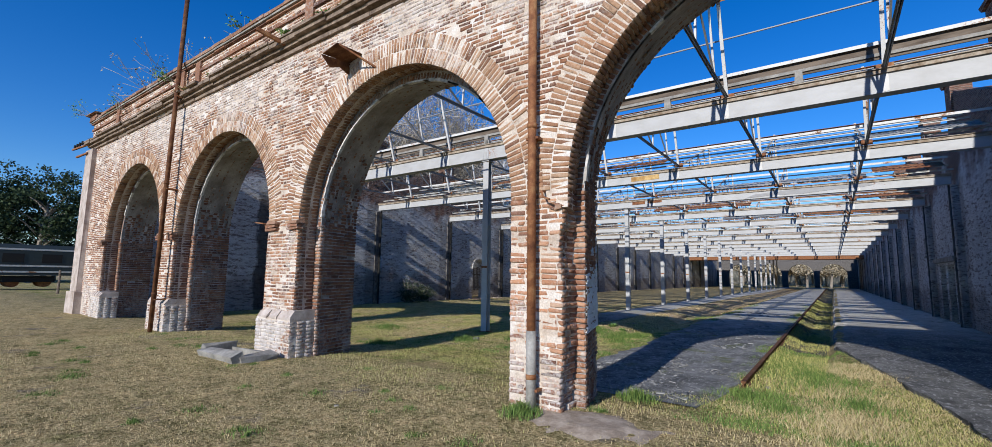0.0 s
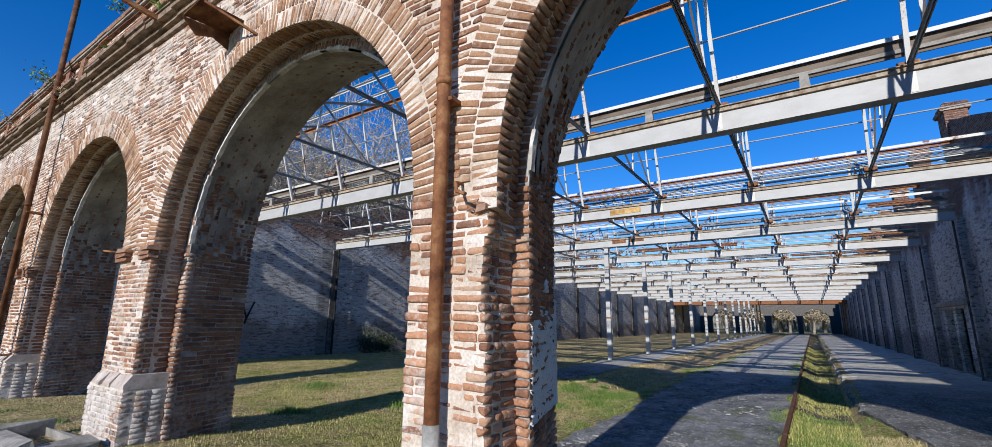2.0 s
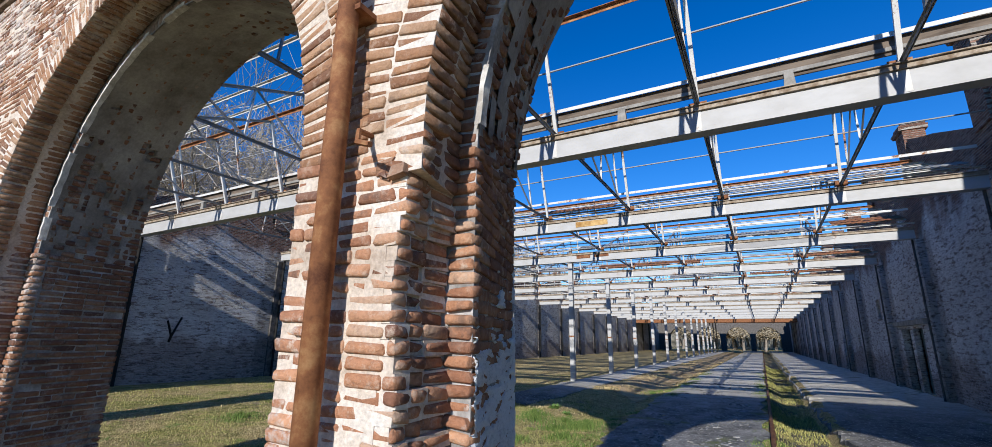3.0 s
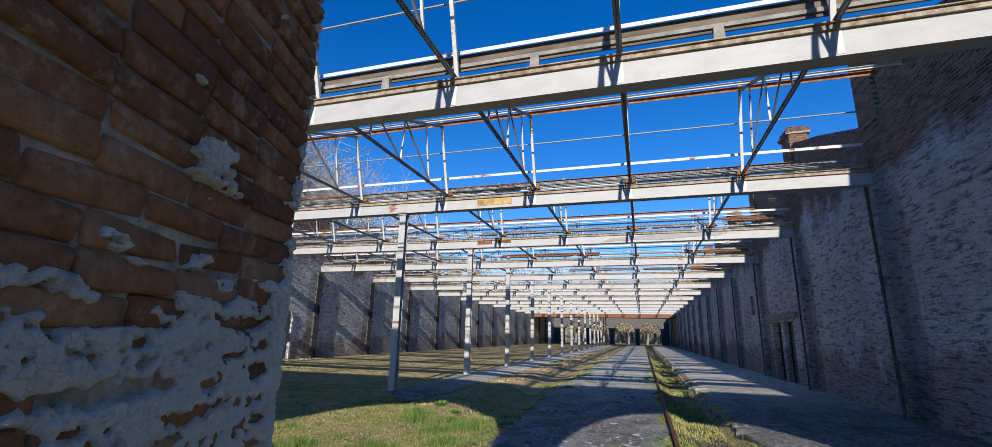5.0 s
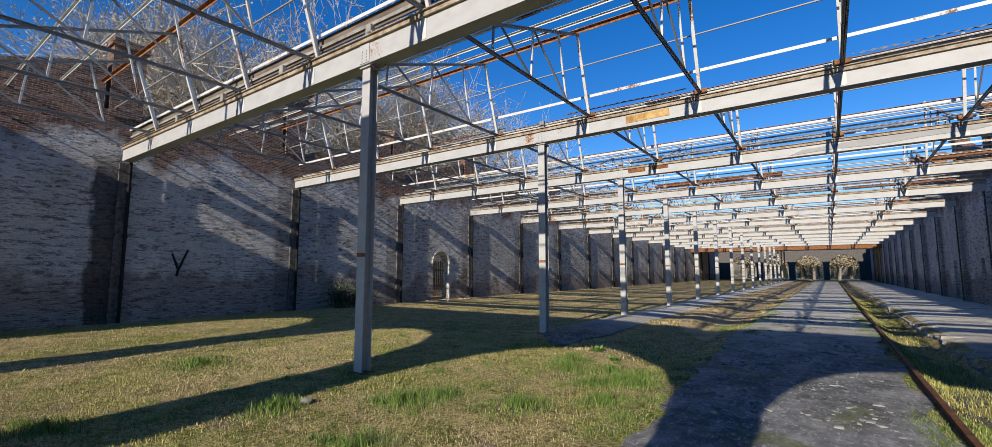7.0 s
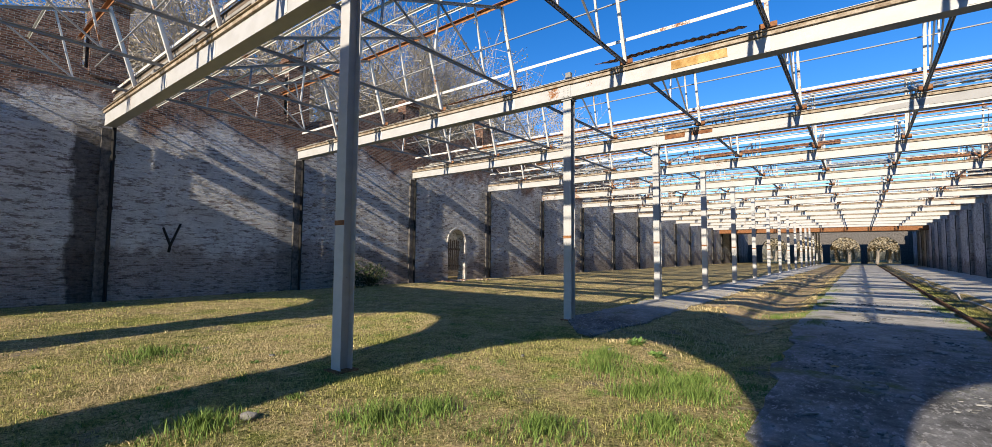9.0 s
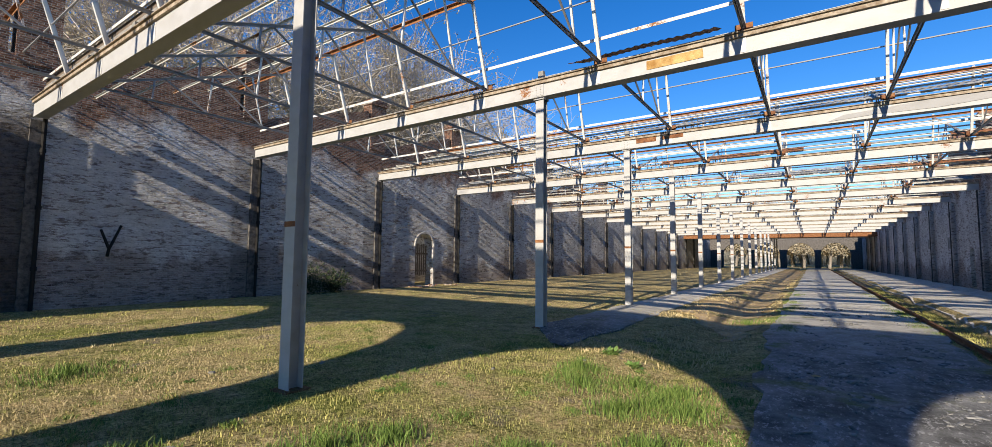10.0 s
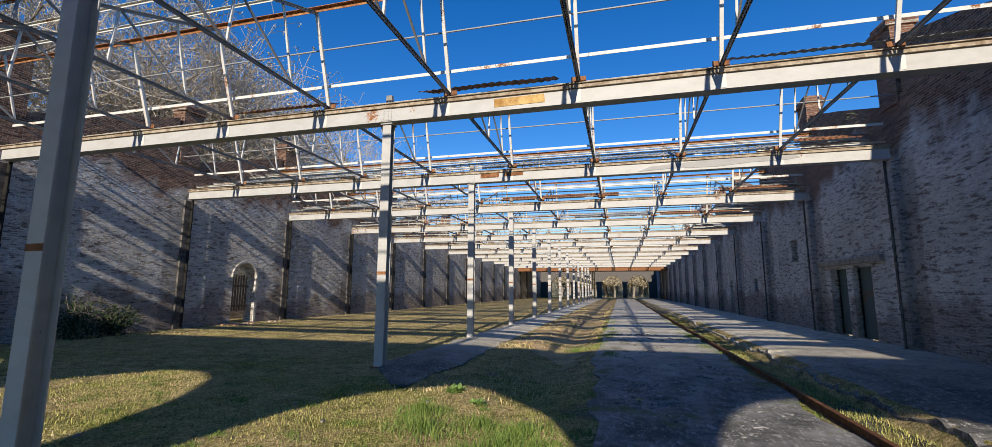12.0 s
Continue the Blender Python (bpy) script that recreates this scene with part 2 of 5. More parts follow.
def paving_material(name, a, b, moss, sunlit=0.0):
    n = Nodes(name)
    c = n.ramp(n.noise(2.2, 6, 0.7), [(0.3, a), (0.65, b)])
    c = n.mix(0.55, c, n.ramp(n.noise(50, 4, 0.75), [(0.3, 0.3), (0.6, 1.0)]), "MULTIPLY")
    c = n.mix(0.8, c, n.ramp(n.noise(1.1, 6, 0.75, (1.5, 0.6, 1)), [(0.38, (0.42, 0.42, 0.40)), (0.56, (1.0, 1.0, 1.0))]), "MULTIPLY")
    # floor past the arcade's shadow is paler: sunlight put into the colour
    if sunlit:
        far = n.ramp(n.math("DIVIDE", n.math("ADD", n.xyz()[1], n.math("MULTIPLY", n.noise(0.5, 4, 0.6), 6.0)), 100.0), [(0.215, 0.0), (0.31, sunlit)])
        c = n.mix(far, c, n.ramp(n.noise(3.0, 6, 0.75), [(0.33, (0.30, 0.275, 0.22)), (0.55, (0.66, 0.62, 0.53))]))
    chips = n.ramp(n.noise(11, 4, 0.8, (1.6, 0.7, 1)), [(0.555, 0.0), (0.61, 1.0)])
    c = n.mix(n.math("MULTIPLY", chips, 0.7), c, (0.44, 0.43, 0.41))
    m = n.ramp(n.noise(0.7, 5, 0.7), [(moss, 0.0), (moss + 0.10, 1.0)])
    c = n.mix(m, c, n.ramp(n.noise(25, 4), [(0.3, (0.05, 0.07, 0.02)), (0.65, (0.17, 0.18, 0.07))]))
    n.bump(n.mix(0.5, n.noise(45, 5, 0.75), n.noise(5, 4)), 0.8, 0.02)
    return n.done(c, 0.9, 0.0, 0.25)


def leaf_material(name, a, b):
    n = Nodes(name)
    return n.done(n.ramp(n.pos.outputs["Random Per Island"], [(0.0, a), (1.0, b)]), 0.75, 0.0, 0.2)


def bark_material(name, a, b):
    n = Nodes(name)
    n.bump(n.noise(12, 4, 0.7, (1, 1, 0.3)), 0.5, 0.02)
    return n.done(n.ramp(n.noise(3, 4), [(0.3, a), (0.65, b)]), 0.9)


BRICK = brick_material("old_brick", False)
BRICK_ONE = brick_material("old_brick_single", True, 0.75, 0.0, 0.545, PIER_BRICKS)
BRICK_RING = brick_material("arch_brick", False, 0.6, 0.0, 0.60, RING_BRICKS)
BRICK_PALE = brick_material("limewashed_plinth_brick", False, 0.85, 0.0, 0.46)
BRICK_JAMB = brick_material("limewashed_brick", True, 0.6, 0.12, 0.60)
# same brick, blended about a third towards dark brown
BRICK_DARK = brick_material("dark_toned_brick", False, 0.6, 0.32, 0.55)
MORTAR = mortar_material("lime_mortar", (0.44, 0.345, 0.265), (0.66, 0.56, 0.46), (0.78, 0.74, 0.68))
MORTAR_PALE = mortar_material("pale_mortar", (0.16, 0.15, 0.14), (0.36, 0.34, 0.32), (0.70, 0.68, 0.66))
PLASTER = plaster_material("white_render", (0.42, 0.38, 0.33), (0.72, 0.70, 0.66))
WHITE_RENDER = plaster_material("chipped_white_render", (0.42, 0.39, 0.35), (0.78, 0.76, 0.72), 9.0)
SOFFIT = plaster_material("grey_soffit_plaster", (0.20, 0.18, 0.16), (0.46, 0.43, 0.39), 1.6)
CEMENT = plaster_material("grey_cement", (0.20, 0.19, 0.17), (0.40, 0.38, 0.34), 3.0)
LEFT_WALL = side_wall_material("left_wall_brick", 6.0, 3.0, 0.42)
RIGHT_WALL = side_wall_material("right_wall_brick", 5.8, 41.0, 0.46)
WHITE_STEEL = steel_paint_material("white_painted_steel", (0.45, 0.452, 0.445), 0.645)
GREY_STEEL = steel_paint_material("grey_painted_steel", (0.30, 0.30, 0.30), 0.66)
PALE_STEEL = steel_paint_material("flaking_pale_steel", (0.62, 0.61, 0.57), 0.60)
RUST = rust_material("rusted_steel")
RUST_PALE = rust_material("rusted_sheet", 1.3)
CORNICE = plaster_material("dirty_cornice", (0.12, 0.085, 0.062), (0.34, 0.265, 0.20), 5.0)
DARK_RUST = rust_material("dark_rusted_pipe", 0.55)
PIPE_RUST = rust_material("rusted_pipe", 0.95)
WOOD = wood_material()
GUTTER = plaster_material("stained_gutter_steel", (0.22, 0.155, 0.10), (0.50, 0.43, 0.34), 7.0)
# soot on the pilasters; on the end wall this dark tone imitates shade
SOOT_SHADE = plaster_material("sooty_and_shaded_brickwork", (0.06, 0.055, 0.052), (0.20, 0.185, 0.17), 5.0)
ZINC = plaster_material("weathered_fibre_sheet", (0.22, 0.22, 0.21), (0.45, 0.45, 0.43), 2.0)
GRASS_GROUND = grass_ground_material()
TROUGH = paving_material("mossy_soil", (0.06, 0.05, 0.032), (0.17, 0.145, 0.09), 0.50)
OCHRE = paving_material("dry_leaf_verge", (0.36, 0.24, 0.11), (0.70, 0.50, 0.26), 0.56)
# near tones darkened for the shade; last value is the paler sunlit share
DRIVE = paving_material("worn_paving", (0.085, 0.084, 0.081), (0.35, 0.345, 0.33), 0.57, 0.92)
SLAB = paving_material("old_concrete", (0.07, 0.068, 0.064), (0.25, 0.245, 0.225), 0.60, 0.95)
BLADE = leaf_material("grass_blades", (0.13, 0.155, 0.035), (0.54, 0.49, 0.18))
TUFT = leaf_material("fresh_grass", (0.055, 0.11, 0.02), (0.21, 0.29, 0.075))
STRAW = leaf_material("dry_grass_blades", (0.36, 0.28, 0.13), (0.62, 0.51, 0.29))
WEED = leaf_material("weed_leaves", (0.07, 0.15, 0.03), (0.20, 0.30, 0.09))
TWIG = bark_material("bare_bark", (0.13, 0.11, 0.09), (0.32, 0.28, 0.23))
TWIG_PALE = bark_material("pale_twigs", (0.32, 0.28, 0.23), (0.56, 0.50, 0.43))
DRY_LEAF = leaf_material("last_leaves", (0.26, 0.21, 0.14), (0.50, 0.43, 0.31))
PINE = leaf_material("dark_foliage", (0.012, 0.028, 0.012), (0.05, 0.075, 0.03))
WOOD_ORANGE = plaster_material("orange_timber", (0.36, 0.19, 0.06), (0.66, 0.46, 0.20), 3.0)
PINK_RENDER = plaster_material("pinkish_render", (0.34, 0.27, 0.22), (0.60, 0.52, 0.46), 2.5)
FAR_WOOD = plaster_material("far_winter_wood", (0.10, 0.095, 0.07), (0.30, 0.28, 0.22), 0.5)
SOIL = plaster_material("dry_soil", (0.30, 0.23, 0.165), (0.55, 0.45, 0.345), 5.0)
CHIP = leaf_material("stone_chips", (0.12, 0.12, 0.115), (0.30, 0.295, 0.28))
def crust_material():
    n = Nodes("lime_crust")
    c = n.ramp(n.noise(11, 6, 0.7), [(0.30, (0.66, 0.66, 0.67)), (0.42, (0.90, 0.90, 0.905)), (0.62, (0.95, 0.95, 0.95))])
    c = n.mix(0.4, c, n.ramp(n.noise(42, 6, 0.8), [(0.36, 0.35), (0.46, 1.0)]), "MULTIPLY")
    v = n.t.nodes.new("ShaderNodeTexVoronoi")
    v.feature = "DISTANCE_TO_EDGE"
    v.inputs["Scale"].default_value = 26.0
    n.t.links.new(n.pos.outputs["Position"], v.inputs["Vector"])
    crack = n.ramp(v.outputs["Distance"], [(0.0, 0.25), (0.05, 1.0)])
    some = n.ramp(n.noise(5, 3), [(0.5, 0.0), (0.65, 0.35)])
    c = n.mix(some, c, n.mix(1.0, c, crack, "MULTIPLY"))
    n.bump(n.mix(0.4, n.noise(60, 6, 0.75), n.noise(20, 5, 0.7)), 1.0, 0.05)
    return n.done(c, 0.92, 0.0, 0.15)


CRUST = crust_material()
CARRIAGE = steel_paint_material("carriage_paint", (0.035, 0.048, 0.05), 0.72, 0.5)
DARK = Nodes("dark_interior").done((0.02, 0.019, 0.018), 0.9)
DOOR_PAINT = steel_paint_material("faded_green_door", (0.10, 0.14, 0.13), 0.60, 0.7)


# ---- building blocks ----
CUBE = np.array([[x, y, z] for x in (-1, 1) for y in (-1, 1) for z in (-1, 1)], float)
QUADS = np.array([[0, 1, 3, 2], [4, 6, 7, 5], [0, 4, 5, 1], [2, 3, 7, 6], [0, 2, 6, 4], [1, 5, 7, 3]])


def chamfered():
    """Vertices (as corner sign and chamfer share) and faces of a box with bevelled edges."""
    sign, share, index = [], [], {}
    for c in [(x, y, z) for x in (-1, 1) for y in (-1, 1) for z in (-1, 1)]:
        for k in range(3):
            index[(c, k)] = len(sign)
            sign.append(c)
            share.append([0.0 if a == k else 1.0 for a in range(3)])
    p = np.array(sign) - 0.2 * np.array(sign) * np.array(share)
    faces = []
    for k in range(3):
        l, m = (k + 1) % 3, (k + 2) % 3
        for s in (-1, 1):
            ring = []
            for a, b in ((-1, -1), (1, -1), (1, 1), (-1, 1)):
                c = [0, 0, 0]
                c[k], c[l], c[m] = s, a, b
                ring.append(index[(tuple(c), k)])
            faces.append(ring)
        for a in (-1, 1):
            for b in (-1, 1):
                c0, c1 = [0, 0, 0], [0, 0, 0]
                c0[k], c0[l], c0[m] = a, b, -1
                c1[k], c1[l], c1[m] = a, b, 1
                faces.append([index[(tuple(c0), k)], index[(tuple(c1), k)], index[(tuple(c1), l)], index[(tuple(c0), l)]])
    for c in {tuple(s) for s in sign}:
        faces.append([index[(c, 0)], index[(c, 1)], index[(c, 2)]])
    out = []
    for f in sorted(faces):
        q = p[f]
        if np.dot(np.cross(q[1] - q[0], q[2] - q[1]), q.mean(0)) < 0:
            f = f[::-1]
        out.append(f)
    return np.array(sign, float), np.array(share), out


CH_SIGN, CH_SHARE, CH_FACES = chamfered()


def brick_mesh(name, blocks, mat, chamfer=0.007, jitter=0.005, seed=1):
    """One mesh of bevelled, slightly uneven blocks: each a centre, three axes and half sizes."""
    rng = np.random.RandomState(seed)
    c = np.array([b[0] for b in blocks])
    ax = np.array([b[1] for b in blocks])
    h = np.array([b[2] for b in blocks])
    local = CH_SIGN[None] * (h[:, None, :] - CH_SHARE[None] * np.minimum(chamfer, h[:, None, :] * 0.45))
    local = local + np.repeat(rng.uniform(-jitter, jitter, (len(blocks), 8, 3)), 3, axis=1)
    v = np.einsum("nij,njk->nik", local, ax) + c[:, None, :]
    sizes = np.array([len(f) for f in CH_FACES])
    loops = np.concatenate([np.array(f) for f in CH_FACES])
    n = len(blocks)
    me = bpy.data.meshes.new(name)
    me.vertices.add(n * 24)
    me.vertices.foreach_set("co", v.reshape(-1))
    all_loops = (loops[None] + 24 * np.arange(n)[:, None]).reshape(-1)
    me.loops.add(len(all_loops))
    me.loops.foreach_set("vertex_index", all_loops.astype(np.int32))
    totals = np.tile(sizes, n)
    me.polygons.add(len(totals))
    me.polygons.foreach_set("loop_start", np.concatenate([[0], np.cumsum(totals)[:-1]]).astype(np.int32))
    me.polygons.foreach_set("loop_total", totals.astype(np.int32))
    me.materials.append(mat)
    me.update(calc_edges=True)
    me.validate()
    return me


class Shape:
    """Collects boxes, bars, tubes and prisms into one mesh."""

    def __init__(self):
        self.v, self.f = [], []

    def count(self):
        return len(self.v)

    def add(self, verts, faces):
        o = len(self.v)
        self.v.extend(tuple(float(c) for c in p) for p in verts)
        self.f.extend(tuple(i + o for i in q) for q in faces)
        return self

    def box(self, x0, x1, y0, y1, z0, z1, jitter=0.0, rng=None):
        c = np.array([(x0 + x1) / 2, (y0 + y1) / 2, (z0 + z1) / 2])
        h = np.array([(x1 - x0) / 2, (y1 - y0) / 2, (z1 - z0) / 2])
        p = CUBE * h + c
        if jitter:
            p = p + np.array([[rng.uniform(-jitter, jitter) for _ in range(3)] for _ in range(8)])
        return self.add(p, QUADS.tolist())

    def turned(self, c, ax, h, jitter=0.0, rng=None):
        """A box with centre c, three axis vectors and half sizes."""
        p = (CUBE * np.array(h)) @ np.array(ax) + np.array(c)
        if jitter:
            p = p + np.array([[rng.uniform(-jitter, jitter) for _ in range(3)] for _ in range(8)])
        return self.add(p, QUADS.tolist())

    def bar(self, p, q, w, h, up=(0, 0, 1)):
        p, q = Vector(p), Vector(q)
        d = (q - p).normalized()
        s = d.cross(Vector(up)).normalized()
        u = s.cross(d)
        return self.turned((p + q) / 2, [list(d), list(s), list(u)], [(q - p).length / 2, w / 2, h / 2])

    def angle(self, p, q, size, t=0.009, up=(0, 0, 1), flip=1):
        """An L-shaped rolled steel bar from p to q."""
        p, q = Vector(p), Vector(q)
        d = (q - p).normalized()
        s = d.cross(Vector(up)).normalized() * flip
        u = Vector(up) - d * Vector(up).dot(d)
        u.normalize()
        a = s * (size / 2)
        self.bar(p + a, q + a, size, t, up)
        b = u * (-size / 2)
        return self.bar(p + b, q + b, t, size, up)

    def tube(self, pts, radii, n=8, cap=True):
        pts = [Vector(p) for p in pts]
        o = len(self.v)
        for i, p in enumerate(pts):
            d = (pts[min(i + 1, len(pts) - 1)] - pts[max(i - 1, 0)]).normalized()
            s = d.cross(Vector((0.31, 0.95, 0.05))).normalized()
            u = s.cross(d)
            for k in range(n):
                a = 2 * math.pi * k / n
                r = radii[i] if isinstance(radii, (list, tuple)) else radii
                self.v.append(tuple(p + (s * math.cos(a) + u * math.sin(a)) * r))
        for i in range(len(pts) - 1):
            for k in range(n):
                a, b = o + i * n + k, o + i * n + (k + 1) % n
                self.f.append((a, b, b + n, a + n))
        if cap:
            self.f.append(tuple(o + k for k in range(n))[::-1])
            self.f.append(tuple(o + (len(pts) - 1) * n + k for k in range(n)))
        return self

    def prism(self, outline, axis, a, b):
        """An outline of 2D points drawn out along the axis (0, 1 or 2) from a to b."""
        def at(p, v):
            q = list(p)
            q.insert(axis, v)
            return q
        n = len(outline)
        return self.add([at(p, a) for p in outline] + [at(p, b) for p in outline],
                        [tuple(range(n))[::-1], tuple(range(n, 2 * n))] + [(i, (i + 1) % n, n + (i + 1) % n, n + i) for i in range(n)])

    def mesh(self, name, mat, smooth=False):
        me = bpy.data.meshes.new(name)
        me.from_pydata(self.v, [], self.f)
        me.materials.append(mat)
        if smooth:
            me.polygons.foreach_set("use_smooth", [True] * len(me.polygons))
        me.update()
        return me


def put_shape(name, shape, mat, parent=None, label="", category="", group="", kind="", smooth=False):
    ob = new(name, shape.mesh(name, mat, smooth))
    if parent:
        ob.parent = parent
    return tagged(ob, label, category, group, kind)


def part(name, shape, mat, parent, label="", smooth=False):
    return put_shape(name, shape, mat, parent, label, smooth=smooth)


def thing(name, label, category, group="", kind="", at=(0, 0, 0)):
    ob = new(name)
    ob.location = at
    ob.empty_display_size = 0.2
    return tagged(ob, label, category, group, kind)


def wob(x, y=0.0, s=1.0):
    return noise.noise(Vector((x * s, y * s, 3.7)))


def gz(x, y):
    """Height of the natural ground."""
    t = min(1.0, max(0.0, (y - 4.8) / 4.0))
    base = -0.03 - 0.235 * t * t * (3 - 2 * t)
    if y > 12.0 and -9.0 < x < 0.5:
        far = min(1.0, (y - 12.0) / 5.0)
        # sunk bed between rail and platform, and a shallow hollow beside the lane
        bed_here = min(1.0, max(0.0, (x + 1.22) / 0.35)) * min(1.0, max(0.0, (-0.05 - x) / 0.12))
        hollow = math.exp(-((x + 5.75) / 0.75) ** 2) + 0.35 * math.exp(-((x + 7.6) / 0.6) ** 2)
        base -= far * (0.24 * bed_here + 0.22 * hollow)
    return base


YB = [12.3 + BAY * k for k in range(17)]
X_L, X_R, X_POST = -22.7, 4.15, -9.28
NODES = [-19.75, -16.8, -13.9, -10.95, -7.72, -4.75, -1.9, 1.08]
# centre, outer order's radius at front and back, inner order's radius at front and back, springing height
ARCHES = [(-0.02, 2.52, 2.63, 2.50, 2.83, 2.6), (-5.83, 2.47, 2.53, 2.36, 2.66, 2.5), (-11.80, 2.40, 2.46, 2.30, 2.60, 2.5), (-17.73, 2.40, 2.46, 2.30, 2.60, 2.5)]
IMPOST = 2.38
Y0, Y1, Y2 = 5.0, 5.42, 6.48
TOP = 7.25
Z_BEAM, Z_NODE = 5.405, 5.965
Y_END = 122.0

# ---- ground ----
def sheet(name, xs, ys, height, mat, label, kind="structure", category="ground"):
    v = [(x, y, height(x, y)) for y in ys for x in xs]
    n = len(xs)
    f = [(j * n + i, j * n + i + 1, (j + 1) * n + i + 1, (j + 1) * n + i) for j in range(len(ys) - 1) for i in range(n - 1)]
    return put_shape(name, Shape().add(v, f), mat, label=label, category=category, kind=kind, smooth=True)


def steps(*stretches):
    out = []
    for a, b, d in stretches:
        k = max(1, round((b - a) / d))
        out += [a + (b - a) * i / k for i in range(k)]
    return out + [stretches[-1][1]]


sheet("ground", steps((-2500, -300, 800), (-300, -40, 40), (-40, -24, 4), (-24, -9, 0.4), (-9, -1.6, 0.25), (-1.6, 0.4, 0.1), (0.4, 8, 0.4), (8, 60, 6), (60, 300, 60), (300, 2500, 800)),
      steps((-2500, -300, 800), (-300, -20, 40), (-20, -2, 2), (-2, 26, 0.4), (26, 130, 3), (130, 400, 60), (400, 2500, 800)),
      lambda x, y: gz(x, y) + (0.025 * wob(x, y, 0.9) + 0.012 * wob(x, y, 3.1) if abs(x) < 30 and y < 130 else 0), GRASS_GROUND,
      "short patchy grass, dry straw outside and greener within", category="ground")


def strip(name, x0, x1, y0, y1, rise, mat, label, ragged=0.12, step=0.35):
    """A flat strip of paving along the hall with ragged edges and a real thickness."""
    s = Shape()
    left = x0 if callable(x0) else (lambda y: x0)
    ys = steps((y0, min(30, y1), step), (30, y1, 2.0)) if y1 > 30 else steps((y0, y1, step))
    cols = 9
    v = []
    for y in ys:
        a = left(y) + ragged * (wob(y, x1 + 3.3, 0.9) + 0.5 * wob(y, x1, 3.0) + 0.5 * wob(y, x1 + 8.0, 7.0))
        b = x1 + ragged * (wob(y, x1, 0.8) + 0.5 * wob(y, x1, 2.7))
        row = [(a, y, gz(a, y) - 0.4)]
        row += [(a + (b - a) * i / cols, y, gz(a + (b - a) * i / cols, y) + rise + 0.02 * wob(a + i * 0.37, y, 0.8) + 0.012 * wob(a + i * 0.37, y, 2.9)) for i in range(cols + 1)]
        row.append((b, y, gz(b, y) - 0.4))
        v += row
    n = cols + 3
    f = [(j * n + i, j * n + i + 1, (j + 1) * n + i + 1, (j + 1) * n + i) for j in range(len(ys) - 1) for i in range(n - 1)]
    return put_shape(name, s.add(v, f), mat, label=label, category="pavement", kind="structure")


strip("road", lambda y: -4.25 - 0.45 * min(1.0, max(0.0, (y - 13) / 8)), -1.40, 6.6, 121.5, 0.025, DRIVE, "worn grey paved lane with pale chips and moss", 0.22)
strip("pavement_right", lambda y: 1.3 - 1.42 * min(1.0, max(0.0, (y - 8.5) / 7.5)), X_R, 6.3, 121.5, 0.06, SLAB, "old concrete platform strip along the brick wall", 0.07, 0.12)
strip("trough", -1.27, -0.28, 14.5, 120.0, 0.008, TROUGH, "dark mossy soil between rail and platform", 0.08)
strip("verge", lambda y: -7.6 + 2.3 * max(0.0, 1 - (y - 20.5) / 5), -5.1, 20.5, 110.0, 0.03, OCHRE, "ochre strip of dry leaves and grass beside the lane", 0.5)
strip("pavement_posts", lambda y: -9.45 + 1.2 * max(0.0, 1 - (y - 17.2) / 2.0), -7.85, 17.2, 121.5, 0.03, SLAB, "broken concrete strip under the row of posts", 0.18)


def mound(x, y, rx, ry, rise, mat, label):
    """A low uneven heap that runs out into the ground."""
    n = 26
    v = []
    for j in range(n + 1):
        for i in range(n + 1):
            u, w = 2 * i / n - 1, 2 * j / n - 1
            px, py = x + rx * u, y + ry * w
            k = 1.05 - math.hypot(u, w) + 0.35 * wob(px, py, 2.1) + 0.15 * wob(px, py, 6.0)
            v.append((px, py, gz(px, py) - 0.05 + (rise + 0.05) * max(0.0, min(1.0, k * 1.6)) + 0.012 * wob(px, py, 9.0)))
    f = [(j * (n + 1) + i, j * (n + 1) + i + 1, (j + 1) * (n + 1) + i + 1, (j + 1) * (n + 1) + i) for j in range(n) for i in range(n)]
    return put_shape("soil_mound", Shape().add(v, f), mat, label=label, category="soil", kind="structure", smooth=True)


mound(-2.2, 5.0, 1.15, 0.75, 0.022, SOIL, "dry pinkish soil heaped at the pier foot")
mound(-3.9, 13.6, 0.5, 1.3, 0.02, SOIL, "bare dry soil along the lane edge")


# ---- arcades ----
def arcade(shape, xl, xr, arches, y0, y1, top, bottom=-0.6):
    """A wall with round-arched openings through it; arches: (centre, radius at front, radius at back, springing height)."""
    cols = [(xl, xl, bottom, bottom, False)]
    for c, r, rb, zc in sorted(arches):
        for i in range(41):
            a = math.pi * i / 40
            cols.append((c - r * math.cos(a), c - rb * math.cos(a), zc + r * math.sin(a), zc + rb * math.sin(a), i < 40))
    cols.append((xr, xr, bottom, bottom, False))
    def quad(*p):
        shape.add(p, [(0, 1, 2, 3)])
    for (x, xb, z, zb, open_here), (X, Xb, Z, Zb, _) in zip(cols, cols[1:]):
        if not open_here:
            z = zb = Z = Zb = bottom
        quad((x, y0, z), (X, y0, Z), (X, y0, top), (x, y0, top))
        quad((Xb, y1, Zb), (xb, y1, zb), (xb, y1, top), (Xb, y1, top))
        quad((xb, y1, zb), (Xb, y1, Zb), (X, y0, Z), (x, y0, z))
        quad((x, y0, top), (X, y0, top), (Xb, y1, top), (xb, y1, top))
    for c, r, rb, zc in arches:
        for s in (-1, 1):
            quad((c + s * r, y0, bottom), (c + s * rb, y1, bottom), (c + s * rb, y1, zc), (c + s * r, y0, zc))
    for x in (xl, xr):
        quad((x, y0, bottom), (x, y1, bottom), (x, y1, top), (x, y0, top))


